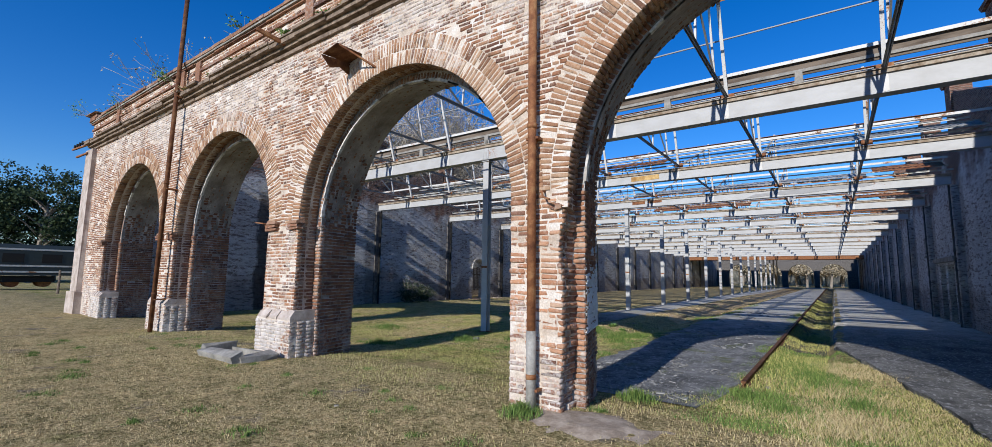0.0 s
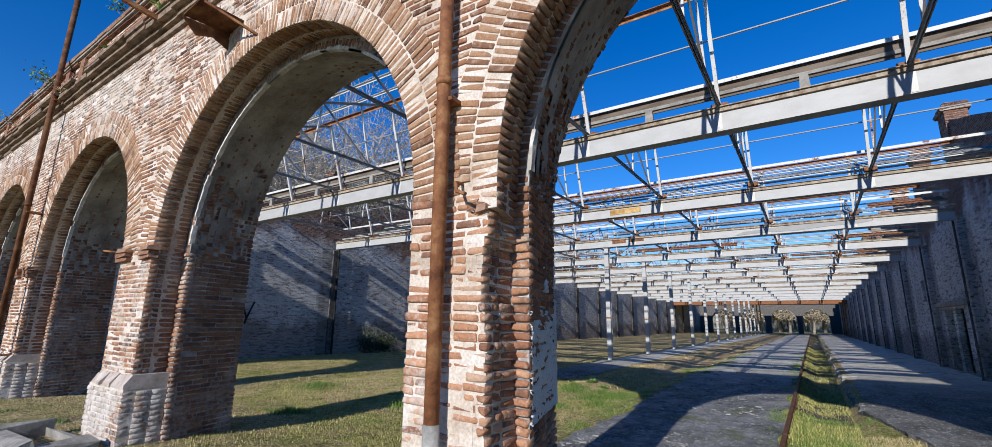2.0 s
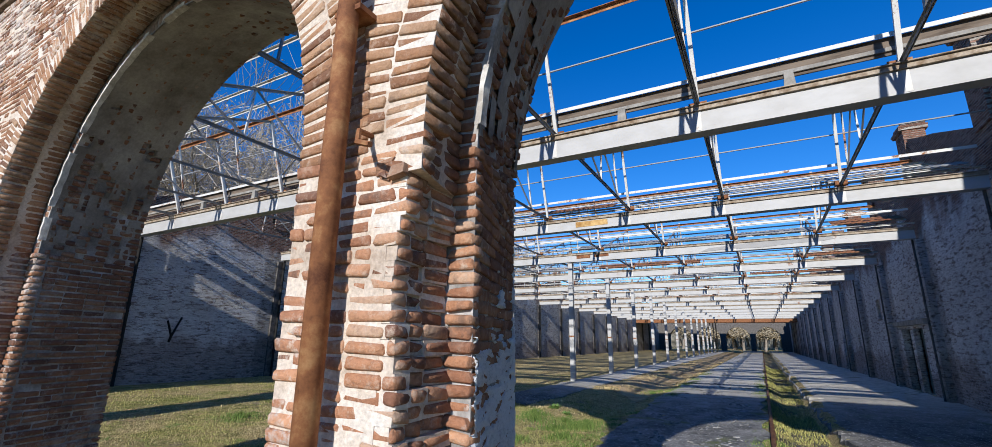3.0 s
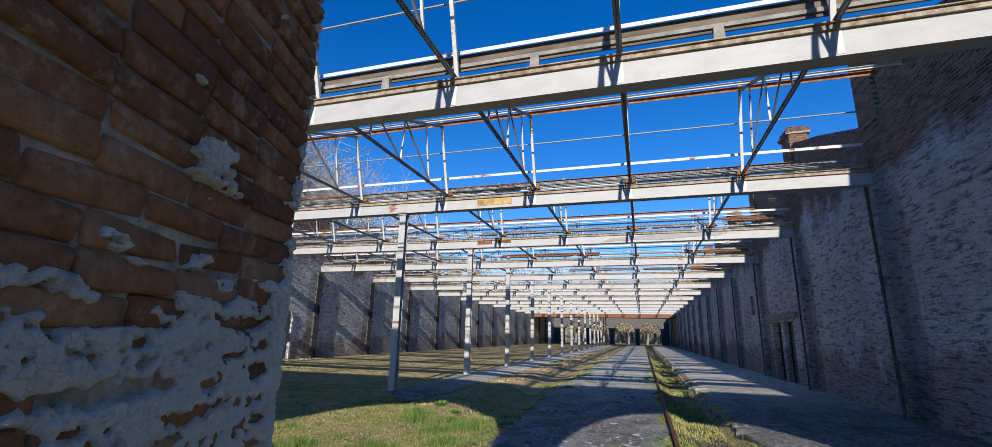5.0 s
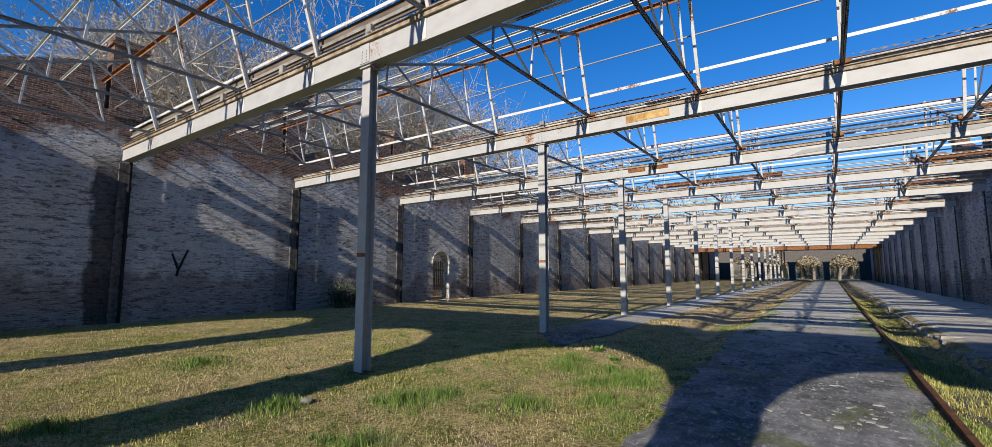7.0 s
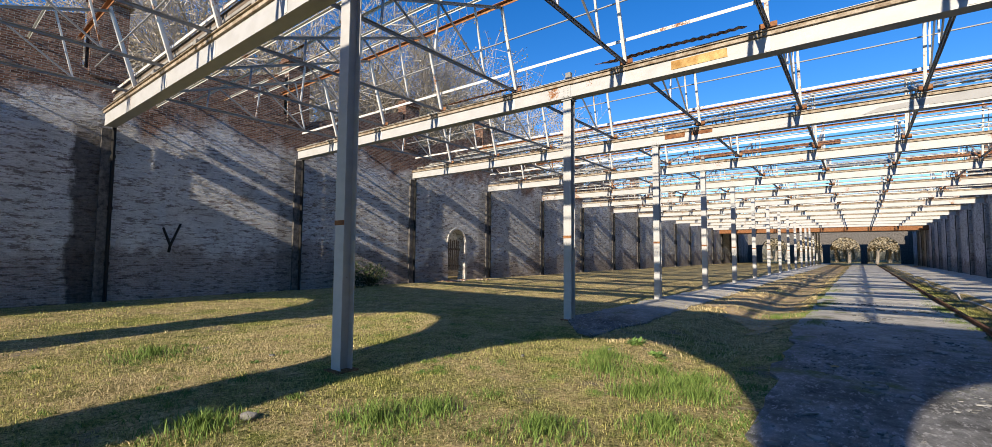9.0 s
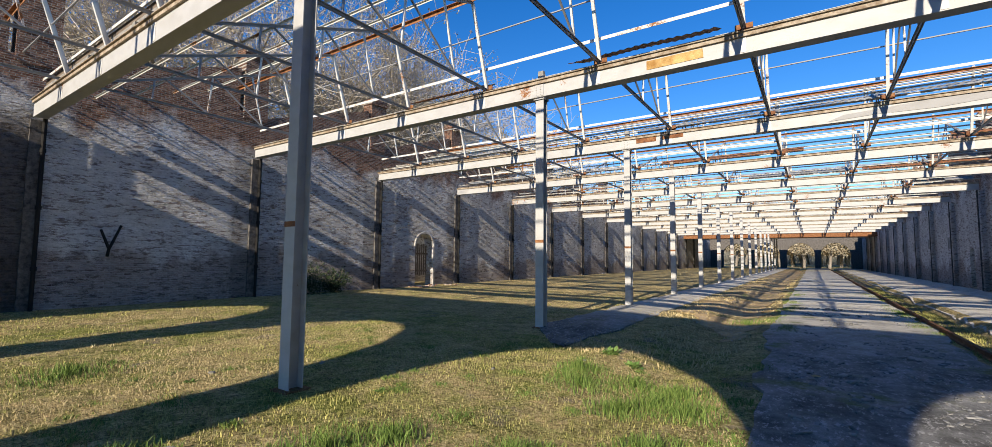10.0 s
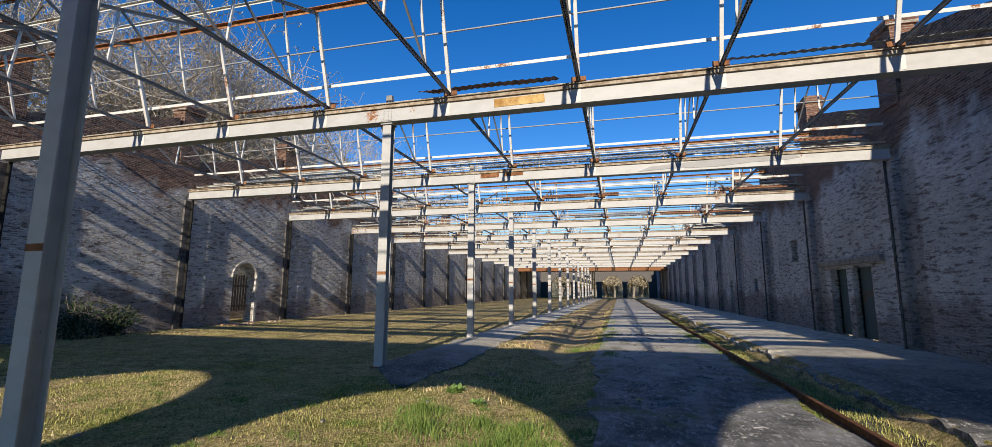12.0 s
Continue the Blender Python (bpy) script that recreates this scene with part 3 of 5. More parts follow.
F_L, F_R = -22.9, 5.0
front = thing("wall_front", "weathered orange brick arcade with four round arches", "wall", kind="structure")
core = Shape()
arcade(core, F_L, F_R, [(c, r1 + 0.004, s1 + 0.004, zc) for c, r1, s1, r2, s2, zc in ARCHES], Y0 + 0.003, Y1, TOP - 0.1, IMPOST)
edges = sorted(ARCHES)
lefts = [(F_L, F_L)] + [(c + r1 + 0.004, c + s1 + 0.004) for c, r1, s1, r2, s2, zc in edges]
rights = [(c - r1 - 0.004, c - s1 - 0.004) for c, r1, s1, r2, s2, zc in edges] + [(F_R, F_R)]
for k, ((lf, lb), (rf, rb)) in enumerate(zip(lefts, rights)):
    plan = [(lf, Y0 + 0.003), (rf, Y0 + 0.003), (rb, Y1), (lb, Y1)]
    if k == 3:
        # this pier's corner is broken away below the impost
        plan = [(lf, Y0 + 0.003), (-2.715, Y0 + 0.003), (-2.715, Y1), (lb, Y1)]
    core.prism(plan, 2, -0.6, IMPOST)
part("mortar_core", core, MORTAR, front, "pale pinkish lime mortar between the bricks")
core = Shape()
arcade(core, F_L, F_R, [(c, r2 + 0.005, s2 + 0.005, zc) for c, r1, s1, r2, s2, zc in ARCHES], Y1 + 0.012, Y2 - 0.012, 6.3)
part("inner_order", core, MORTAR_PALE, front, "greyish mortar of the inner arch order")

end = Shape()
arcade(end, F_L, F_R, [(c, 2.4, 2.4, 2.5) for c, r1, s1, r2, s2, zc in ARCHES], Y_END, Y_END + 1.0, 6.4)
# end wall coloured dark to imitate the shade of the roofed far bays
put_shape("wall_back", end, SOOT_SHADE, label="far brick end wall with round arches", category="wall", kind="structure")


# ---- side walls ----
def side_wall(name, x0, x1, mat, label, holes):
    """A long wall whose top follows the saw-tooth roof; holes: (y0, y1, z0, z1, arched)."""
    def top(y):
        for k, yb in enumerate(YB):
            lo = yb - BAY + 0.5
            if lo <= y <= yb - 0.75:
                return 7.25 + (y - lo) / (BAY - 1.25) * 1.75
        return 7.25
    ys = {Y2, Y_END}
    for yb in YB:
        ys |= {yb - 0.75, yb - 0.74, yb + 0.49, yb + 0.5, yb + 1.9, yb + 3.3, yb + 4.7}
    for h in holes:
        ys |= {h[0], h[1]}
        if h[4]:
            ys |= {h[0] + (h[1] - h[0]) * i / 8 for i in range(9)}
    ys = sorted(y for y in ys if Y2 <= y <= Y_END)
    s = Shape()
    def slab(y, Y, z, Z, t, T):
        v = [(x, yy, zz) for x in (x0, x1) for yy, zz in ((y, z), (Y, Z), (Y, T), (y, t))]
        s.add(v, [(0, 1, 2, 3), (7, 6, 5, 4), (0, 4, 5, 1), (3, 2, 6, 7)])
    for y, Y in zip(ys, ys[1:]):
        hole = [h for h in holes if h[0] <= (y + Y) / 2 <= h[1]]
        t, T = top(y + 1e-4) + 0.07 * wob(y, 1.0, 1.3), top(Y - 1e-4) + 0.07 * wob(Y, 1.0, 1.3)
        if not hole:
            slab(y, Y, -0.6, -0.6, t, T)
            continue
        h0, h1, z0, z1, arched = hole[0]
        def head(v):
            if not arched:
                return z1
            r = (h1 - h0) / 2
            return z1 - r + math.sqrt(max(0.0, r * r - (v - (h0 + h1) / 2) ** 2))
        slab(y, Y, head(y), head(Y), t, T)
        if z0 > 0:
            slab(y, Y, -0.6, -0.6, z0, z0)
    for h0, h1, z0, z1, arched in holes:
        zz = z1 - (h1 - h0) / 2 if arched else z1
        for y in (h0, h1):
            s.add([(x0, y, z0 - 0.3), (x1, y, z0 - 0.3), (x1, y, zz), (x0, y, zz)], [(0, 1, 2, 3)])
    wall = put_shape(name, s, mat, label=label, category="wall", kind="structure")
    rng = random.Random(5)
    inner = x1 if x0 < -10 else x0
    for k, yb in enumerate(YB[:-1]):
        cap = Shape()
        h = rng.uniform(-0.25, 0.1)
        cap.box(x0 - 0.05, x1 + 0.05, yb - 0.6, yb + 0.38, 7.0, 9.62 + h)
        cap.box(x0 - 0.14, x1 + 0.14, yb - 0.68, yb + 0.46, 9.62 + h, 9.76 + h, 0.03, rng)
        cap.box(x0 - 0.08, x1 + 0.08, yb - 0.62, yb + 0.40, 9.76 + h, 9.92 + h, 0.04, rng)
        part("parapet_pier", cap, mat, wall)
        pil = Shape()
        d = 0.09 if inner == x1 else -0.09
        deep = d if d > 0 else -0.2
        pil.box(min(inner, inner + deep), max(inner, inner + deep), yb - 0.18, yb + 0.18, -0.5, Z_BEAM - 0.05)
        part("pilaster", pil, SOOT_SHADE if d > 0 else mat, wall, "sooty dark brick pilaster" if d > 0 else "worn limewashed pilaster")
        pipe = Shape()
        px = inner + (d * 1.7 if d > 0 else deep - 0.03)
        r = 0.055 if d > 0 else 0.036
        pipe.tube([(px, yb + 0.12, -0.3), (px, yb + 0.12, Z_BEAM + 0.1)], r, 8)
        for z in (0.9, 2.7, 4.4):
            pipe.tube([(px, yb + 0.12, z), (px, yb + 0.12, z + 0.12)], r * 1.36, 8)
        put_shape("downpipe", pipe, DARK if d > 0 else SOOT_SHADE, label="dark rusted downpipe on a brick pilaster", category="pipe", group="downpipes", smooth=False)
    return wall


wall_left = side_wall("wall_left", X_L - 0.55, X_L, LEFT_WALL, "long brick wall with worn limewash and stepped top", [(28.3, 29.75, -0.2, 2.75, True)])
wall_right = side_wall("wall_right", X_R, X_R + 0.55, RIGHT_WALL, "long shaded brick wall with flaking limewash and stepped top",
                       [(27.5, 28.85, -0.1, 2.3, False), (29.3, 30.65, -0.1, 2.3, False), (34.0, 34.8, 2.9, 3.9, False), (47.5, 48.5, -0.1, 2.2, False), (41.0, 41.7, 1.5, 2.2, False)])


# ---- roof steel ----
def roof_girder(plate=0.32):
    """White plated girder with a gutter, a boarded rail and short uprights on it; its middle is the origin."""
    g = thing("roof_girder", "white painted steel girder with rust-edged gutter on posts", "girder", "roof girders")
    x0, x1 = X_L + 0.2 - X_POST, X_R - 0.18 - X_POST
    s = Shape()
    s.prism([(-0.15, plate), (-0.15, 0.0), (0.15, 0.0), (0.15, plate), (0.135, plate), (0.135, 0.015), (-0.135, 0.015), (-0.135, plate)], 0, x0, x1)
    part("plate_web", s, WHITE_STEEL, g)
    s = Shape()
    s.prism([(y, plate + z) for y, z in ((-0.24, 0.105), (-0.24, 0.087), (-0.20, 0.087), (-0.20, 0.002), (0.20, 0.002), (0.20, 0.105), (0.185, 0.105), (0.185, 0.02), (-0.185, 0.02), (-0.185, 0.105))], 0, x0, x1)
    part("gutter", s, GUTTER, g, "rust-stained steel gutter")
    for nx in NODES:
        s = Shape()
        s.box(nx - X_POST - 0.045, nx - X_POST + 0.045, -0.158, -0.15, 0.02, plate - 0.01)
        part("stiffener", s, PALE_STEEL, g)
    s = Shape()
    s.box(-0.14, 0.14, -0.162, -0.15, 0.02, plate - 0.015)
    for i in range(4):
        for j in (-0.06, 0.06):
            s.box(j - 0.013, j + 0.013, -0.172, -0.162, 0.05 + 0.062 * i, 0.074 + 0.062 * i)
    part("splice_plate", s, WHITE_STEEL, g, "bolted white splice plate over the post")
    return g


def roof_rail():
    """The low rail over the gutter: one long angle, with a stub over the post."""
    g = thing("gutter_rail", "pale flaking steel angle running above the girder", "rail", "gutter rails")
    x0, x1 = X_L + 0.25 - X_POST, X_R - 0.2 - X_POST
    s = Shape()
    s.angle((x0, -0.02, 1.17), (x1, -0.02, 1.17), 0.075, 0.01, (0, 0, 1), -1)
    part("top_angle", s, PALE_STEEL, g, "flaking pale steel angle")
    part("stub", Shape().prism([(-0.09, 0.338), (0.09, 0.338), (0.07, 0.70), (-0.07, 0.70)], 1, -0.05, 0.05), CEMENT, g, "short grey stub over the post")
    return g


def rail_boards(g):
    """Boards and a batten that still close the first rail."""
    x0, x1 = X_L + 0.25 - X_POST, X_R - 0.2 - X_POST
    part("board", Shape().box(x0, x1, 0.06, 0.09, 0.80, 1.13), WOOD, g, "dark weathered board")
    part("batten", Shape().box(x0, x1, 0.02, 0.057, 0.86, 0.93), CEMENT, g, "thin pale batten")
    for a, b in zip(NODES, NODES[1:]):
        m = (a + b) / 2 - X_POST
        s = Shape()
        s.prism([(m - 0.10, 0.418), (m + 0.10, 0.418), (m + 0.07, 0.86), (m - 0.07, 0.86)], 1, -0.05, 0.05)
        part("upright", s, CEMENT, g, "short grey upright")


def roof_truss():
    """One light truss: tie, rafter, leaning glazing bar and web bars. Origin over a girder at node height."""
    g = thing("roof_truss", "light riveted steel roof truss with bare rafters", "truss", "roof trusses")
    a, ridge, low = Vector((0, -0.02, 0.0)), Vector((0, -0.72, 2.16)), Vector((0, -BAY + 0.15, 0.02))
    def on_rafter(t):
        return ridge + (low - ridge) * t
    def on_tie(t):
        return a + (low - a) * t
    def two(p, q, size, name, mat, label=""):
        s = Shape()
        o = Vector((0.012, 0, 0))
        s.angle(p + o, q + o, size, 0.009, (0, 0, 1) if abs((q - p).normalized().z) < 0.9 else (0, -1, 0), 1)
        s.angle(p - o, q - o, size, 0.009, (0, 0, 1) if abs((q - p).normalized().z) < 0.9 else (0, -1, 0), -1)
        return part(name, s, mat, g, label)
    two(on_tie(-0.01), low, 0.06, "tie", GREY_STEEL, "double angle tie, grey")
    two(ridge, low, 0.06, "rafter", GREY_STEEL)
    s = Shape()
    s.bar(a + Vector((0, 0, -0.05)), ridge + Vector((0, -0.05, 0.12)), 0.075, 0.055, (0, -1, 0))
    s.bar(a + Vector((0, 0.035, -0.03)), ridge + Vector((0, -0.01, 0.1)), 0.012, 0.09, (0, -1, 0))
    part("glazing_bar", s, PALE_STEEL, g, "flaking cream glazing bar with rust")
    for t0, t1, size in ((0.22, 0.20, 0.04), (0.22, 0.42, 0.035), (0.50, 0.42, 0.04), (0.50, 0.66, 0.035), (0.74, 0.70, 0.035)):
        s = Shape()
        s.angle(on_tie(t0), on_rafter(t1), size, 0.008, (1, 0, 0))
        part("web_bar", s, PALE_STEEL if size > 0.036 else GREY_STEEL, g)
    s = Shape()
    s.box(-0.16, 0.16, -0.006, 0.006, -0.06, 0.10).box(-0.1, 0.1, -0.10, 0.08, -0.045, -0.035)
    part("gusset", s, RUST, g, "rusty gusset plate")
    return g


def roof_purlins():
    """Purlins of one bay along the hall's width; origin as for a truss."""
    g = thing("purlin_set", "rusty ridge purlin, thin rods and slope purlins in bare roof", "purlin", "roof purlins")
    x0, x1 = X_L - X_POST, X_R - X_POST
    s = Shape()
    s.angle((x0, -0.80, 2.20), (x1, -0.80, 2.20), 0.09, 0.012, (0, 0, 1))
    part("ridge_purlin", s, RUST_PALE, g, "rusty orange ridge purlin")
    s = Shape()
    s.tube([(x0, -0.44, 1.32), (x1, -0.44, 1.32)], 0.022, 6)
    part("glazing_rod", s, GREY_STEEL, g)
    for t in (0.22, 0.42, 0.62, 0.80, 0.96):
        y, z = -0.72 + (-BAY + 0.87) * t, 2.16 * (1 - t) + 0.05
        s = Shape()
        s.angle((x0, y, z), (x1, y, z), 0.05, 0.008, (0, 0, 1))
        part("slope_purlin", s, PALE_STEEL, g)
    return g


def girder_post():
    """H-section post with base plate; origin at its foot."""
    g = thing("girder_post", "tall white painted steel post standing in the grass", "post", "row of posts")
    h = Z_BEAM + 0.23
    s = Shape()
    s.prism([(-0.11, -0.10), (0.11, -0.10), (0.11, -0.086), (0.008, -0.086), (0.008, 0.086), (0.11, 0.086), (0.11, 0.10), (-0.11, 0.10), (-0.11, 0.086), (-0.008, 0.086), (-0.008, -0.086), (-0.11, -0.086)], 2, -0.05, h)
    part("shaft", s, WHITE_STEEL, g)
    s = Shape()
    s.box(-0.17, 0.17, -0.17, 0.17, -0.04, 0.015)
    part("base_plate", s, RUST, g)
    s = Shape()
    s.box(-0.15, 0.15, -0.14, 0.14, h - 0.02, h)
    part("cap_plate", s, WHITE_STEEL, g)
    s = Shape()
    s.box(-0.115, 0.115, -0.106, -0.1, 2.05, 2.12)
    part("rust_band", s, RUST, g, "rusty joint band")
    return g


makers = [(roof_girder(), lambda y: pose(X_POST, y, Z_BEAM)), (roof_rail(), lambda y: pose(X_POST, y, Z_BEAM)),
          (roof_purlins(), lambda y: pose(X_POST, y, Z_NODE)), (girder_post(), lambda y: pose(X_POST, y, -0.265))]
for ob, at in makers:
    heavier = ob.name == "roof_girder"
    for y in YB[2 if heavier else 1:-1]:
        copy_thing(ob, at(y))
    ob.matrix_basis = at(YB[1 if heavier else 0])
# the first girder is deeper than the rest
roof_girder(0.40).matrix_basis = pose(X_POST, YB[0], Z_BEAM)
rail_boards(makers[1][0])
truss = roof_truss()
for y in YB[:-1]:
    for x in NODES:
        if (x, y) != (NODES[0], YB[0]):
            copy_thing(truss, pose(x, y, Z_NODE))
truss.matrix_basis = pose(NODES[0], YB[0], Z_NODE)


# ---- facade: mouldings, plinths and renders ----
def moulding(name, x0, x1, y, profile, mat, label, seed, gap=0.0):
    """A worn course along the facade, in short uneven lengths; profile: (z0, z1, projection)."""
    rng = random.Random(seed)
    s = Shape()
    x = x0
    while x < x1:
        w = min(rng.uniform(0.5, 1.3), x1 - x)
        for z0, z1, d in profile:
            e = d * rng.uniform(0.8, 1.05)
            if rng.random() < gap:
                e *= 0.35
            s.box(x, x + w + 0.002, y - e, y + 0.05, z0, z1, 0.008, rng)
        x += w
    ob = part(name, s, mat, front, label)
    return tagged(ob, kind="stuff")


moulding("cornice", F_L - 0.1, F_R, Y0, [(6.06, 6.13, 0.06), (6.19, 6.27, 0.12), (6.27, 6.36, 0.22), (6.36, 6.41, 0.27)], CORNICE, "eroded grey cement cornice with weeds", 3, 0.06)
moulding("coping", F_L - 0.1, F_R, Y0, [(TOP - 0.14, TOP - 0.05, 0.07), (TOP - 0.05, TOP + 0.03, 0.14)], BRICK_DARK, "dark worn brick coping", 4, 0.04)
moulding("string_course", F_L, F_R, Y0, [(6.84, 6.90, 0.05)], BRICK_DARK, "thin projecting brick course", 5, 0.1)
for x in (-19.9, -14.5, -13.5, -8.3):
    part("parapet_strip", Shape().box(x - 0.14, x + 0.14, Y0 - 0.055, Y0 + 0.02, 6.42, TOP - 0.14), BRICK_DARK, front, "flat dark brick strip on the parapet")
cap = Shape()
cap.box(F_L - 0.12, F_R, Y0 - 0.1, Y1 + 0.06, TOP - 0.1, TOP)
part("wall_top", cap, CEMENT, front)
part("inner_top", Shape().box(F_L, F_R, Y1 + 0.004, Y2 + 0.05, 6.3, 6.38), CEMENT, front)

PIERS = [(-20.13, 0), (-14.765, 1), (-8.835, 2)]
rng = random.Random(21)
corner = Shape()
corner.box(F_L - 0.1, F_L + 0.85, Y0 - 0.12, Y1 + 0.1, TOP, TOP + 0.14, 0.03, rng).box(F_L - 0.2, F_L + 0.95, Y0 - 0.22, Y1 + 0.2, TOP + 0.14, TOP + 0.21, 0.03, rng)
part("corner_block", corner, BRICK_DARK, front, "raised corner block with a thin cap")
corner = Shape()
corner.box(F_L - 0.12, F_L + 0.75, Y0 - 0.14, Y0 + 0.02, 0.75, 6.06, 0.02, rng).box(F_L - 0.2, F_L + 0.85, Y0 - 0.22, Y0 + 0.02, -0.3, 0.75, 0.02, rng)
part("corner_pilaster", corner, PINK_RENDER, front, "pale rendered corner pilaster")

for c, r1, s1, r2, s2, zc in ARCHES:
    # remains of pale render in the corner between the two arch orders
    s = Shape()
    n = 110
    for i in range(n):
        q = []
        for k in (i, i + 1):
            a = math.pi * (0.02 + 0.96 * k / n)
            w = 0.035 + 0.035 * wob(c + a * 3.0, 2.0) + 0.03 * wob(c + a * 17.0, 4.0) + 0.02 * wob(c + a * 41.0, 6.0)
            t = 0.022 + 0.014 * abs(wob(c + a * 21.0, 1.0))
            q += [(c - r * math.cos(a), y, zc + r * math.sin(a)) for r, y in ((r2 - 0.03 + max(0.032, w), Y1 - t), (r2 - 0.03 + 0.3 * t * wob(c + a * 33.0, 9.0), Y1 - t), (r2 - 0.03, Y1 + 0.02 + 0.4 * w))]
        if wob(c + i * 0.16, 5.0) > (-0.22 if c < -1 else 0.05):
            s.add(q, [(0, 3, 4, 1), (1, 4, 5, 2)])
    part("arch_render", s, WHITE_RENDER, front, "chipped white render on the arch step")
    # dark grey plaster left on the arch's underside, flaked off in places
    s = Shape()
    na, ny = 96, 10
    for i in range(na):
        for j in range(ny):
            if 0.55 * wob(c + i * 0.13, j * 0.3, 1.0) + 0.5 * wob(c + i * 0.4, j * 0.9, 1.0) + 1.1 * math.sin(math.pi * (i + 0.5) / na) < 0.28:
                continue
            q = []
            for k, l in ((i, j), (i + 1, j), (i + 1, j + 1), (i, j + 1)):
                a, e = math.pi * (0.01 + 0.98 * k / na), l / ny
                y = Y1 + 0.015 + (Y2 - Y1 - 0.03) * e
                r = r2 + (s2 - r2) * e - 0.024 - 0.008 * wob(c + k * 0.21, l * 0.5, 1.0)
                q.append((c - r * math.cos(a), y, zc + r * math.sin(a)))
            s.add(q, [(0, 1, 2, 3)])
    part("soffit_render", s, SOFFIT, front, "dark grey plaster on the arch underside", smooth=True)

for x, k in PIERS:
    w = 0.62 if k else 0.5
    s = Shape()
    u = x - w
    while u < x + w - 0.05:
        l = min(rng.uniform(0.09, 0.24), x + w - u)
        d, h = rng.uniform(-0.03, 0.02), rng.uniform(-0.04, 0.02)
        q = rng.uniform(0.0, 0.012)
        s.prism([(Y0 - 0.10 - d, 0.66), (Y0 - 0.10 - d, 0.71 + h), (Y0 - 0.01, 0.83 + h), (Y1 - q, 0.83 + h), (Y1 - q, 0.66)], 0, u, u + l - 0.004)
        u += l
    part("plinth_cap", s, PINK_RENDER, front, "worn sloping render plinth cap")
    blocks = []
    z = -0.2
    while z < 0.60:
        z += 0.067
        u = x - w
        while u < x + w - 0.02:
            l = min(rng.choice((0.235, 0.115, 0.235)), x + w - u)
            blocks.append(((u + l / 2, Y0 - 0.04 + rng.uniform(-0.008, 0.008), z), [[1, 0, 0], [0, 1, 0], [0, 0, 1]], (l / 2 - 0.006, 0.06, 0.027)))
            u += l
        for side in (x - w + 0.05, x + w - 0.05):
            for v in (Y0 + 0.14, Y0 + 0.32):
                blocks.append(((side, v, z), [[1, 0, 0], [0, 1, 0], [0, 0, 1]], (0.055, 0.085, 0.027)))
    ob = new("plinth_bricks", brick_mesh("plinth_bricks", blocks, BRICK_PALE, 0.006, 0.006, k))
    ob.parent = front
    tagged(ob, "pale limewashed plinth bricks", kind="stuff")
    s = Shape().box(x - w + 0.008, x + w - 0.008, Y0 - 0.09, Y1 - 0.01, -0.3, 0.67)
    part("plinth_core", s, MORTAR, front)
# broken impost stones
for x0, x1 in ((-2.80, -2.64), (-9.42, -9.0), (-8.6, -8.22), (-15.35, -14.9), (-14.6, -14.15), (-20.6, -20.1)):
    s = Shape()
    z = 2.38
    if x0 > -3:
        for i in range(7):
            a, h = rng.uniform(x0, x1 - 0.05), z + rng.uniform(-0.03, 0.06)
            s.box(a, a + rng.uniform(0.04, 0.10), Y0 - rng.uniform(0.0, 0.03), Y0 + 0.15, h, h + rng.uniform(0.03, 0.055), 0.016, rng)
        part("impost", s, BRICK_DARK, front, "broken sooty impost bricks")
        continue
    s.box(x0, x1, Y0 - 0.06, Y0 + 0.05, z, z + 0.055, 0.012, rng)
    s.box(x0 + 0.05, x1, Y0 - 0.085, Y0 + 0.05, z + 0.06, z + 0.115, 0.014, rng)
    s.box(x0 + 0.14, x1 + 0.02, Y0 - 0.10, Y0 + 0.05, z + 0.12, z + 0.18, 0.02, rng)
    part("impost", s, BRICK_DARK, front, "broken sooty impost bricks")

# ---- facade pipes, brackets and oddments ----
def rain_pipe(name, label, pts, r, joints, foot):
    g = thing(name, label, "pipe")
    s = Shape().tube(pts, r, 16)
    part("pipe_body", s, PIPE_RUST if foot else DARK_RUST, g, smooth=True)
    a, b = Vector(pts[0]), Vector(pts[-1])
    for t in joints:
        p = a + (b - a) * t
        d = (b - a).normalized()
        sock = part("socket", Shape().tube([p, p + d * 0.06], r * 1.16, 16), PIPE_RUST if foot else DARK_RUST, g, smooth=True)
        part("clamp", Shape().box(p.x - 0.09, p.x + 0.09, p.y - 0.01, Y0 + 0.03, p.z - 0.14, p.z - 0.11), RUST, sock)
    if foot:
        part("foot_pipe", Shape().tube([a - (b - a).normalized() * 0.02, a + (b - a).normalized() * foot], r * 1.10, 16), CEMENT, g, "pale lower pipe length", smooth=True)
    return g


rain_pipe("rain_pipe", "rust-brown iron rain pipe clamped to the brick pier", [(-2.975, 4.885, -0.05), (-2.975, 4.885, 6.2)], 0.054, (0.062, 0.55, 0.86), 0.95)
rain_pipe("tall_vent_pipe", "tall dark rusted pipe rising above the brick parapet", [(-14.42, 4.72, -0.05), (-14.12, 4.78, 9.7)], 0.055, (0.1, 0.40, 0.66), 0)
g = thing("awning_bracket", "bent rusted sheet bracket sticking out over the arch", "bracket")
s = Shape()
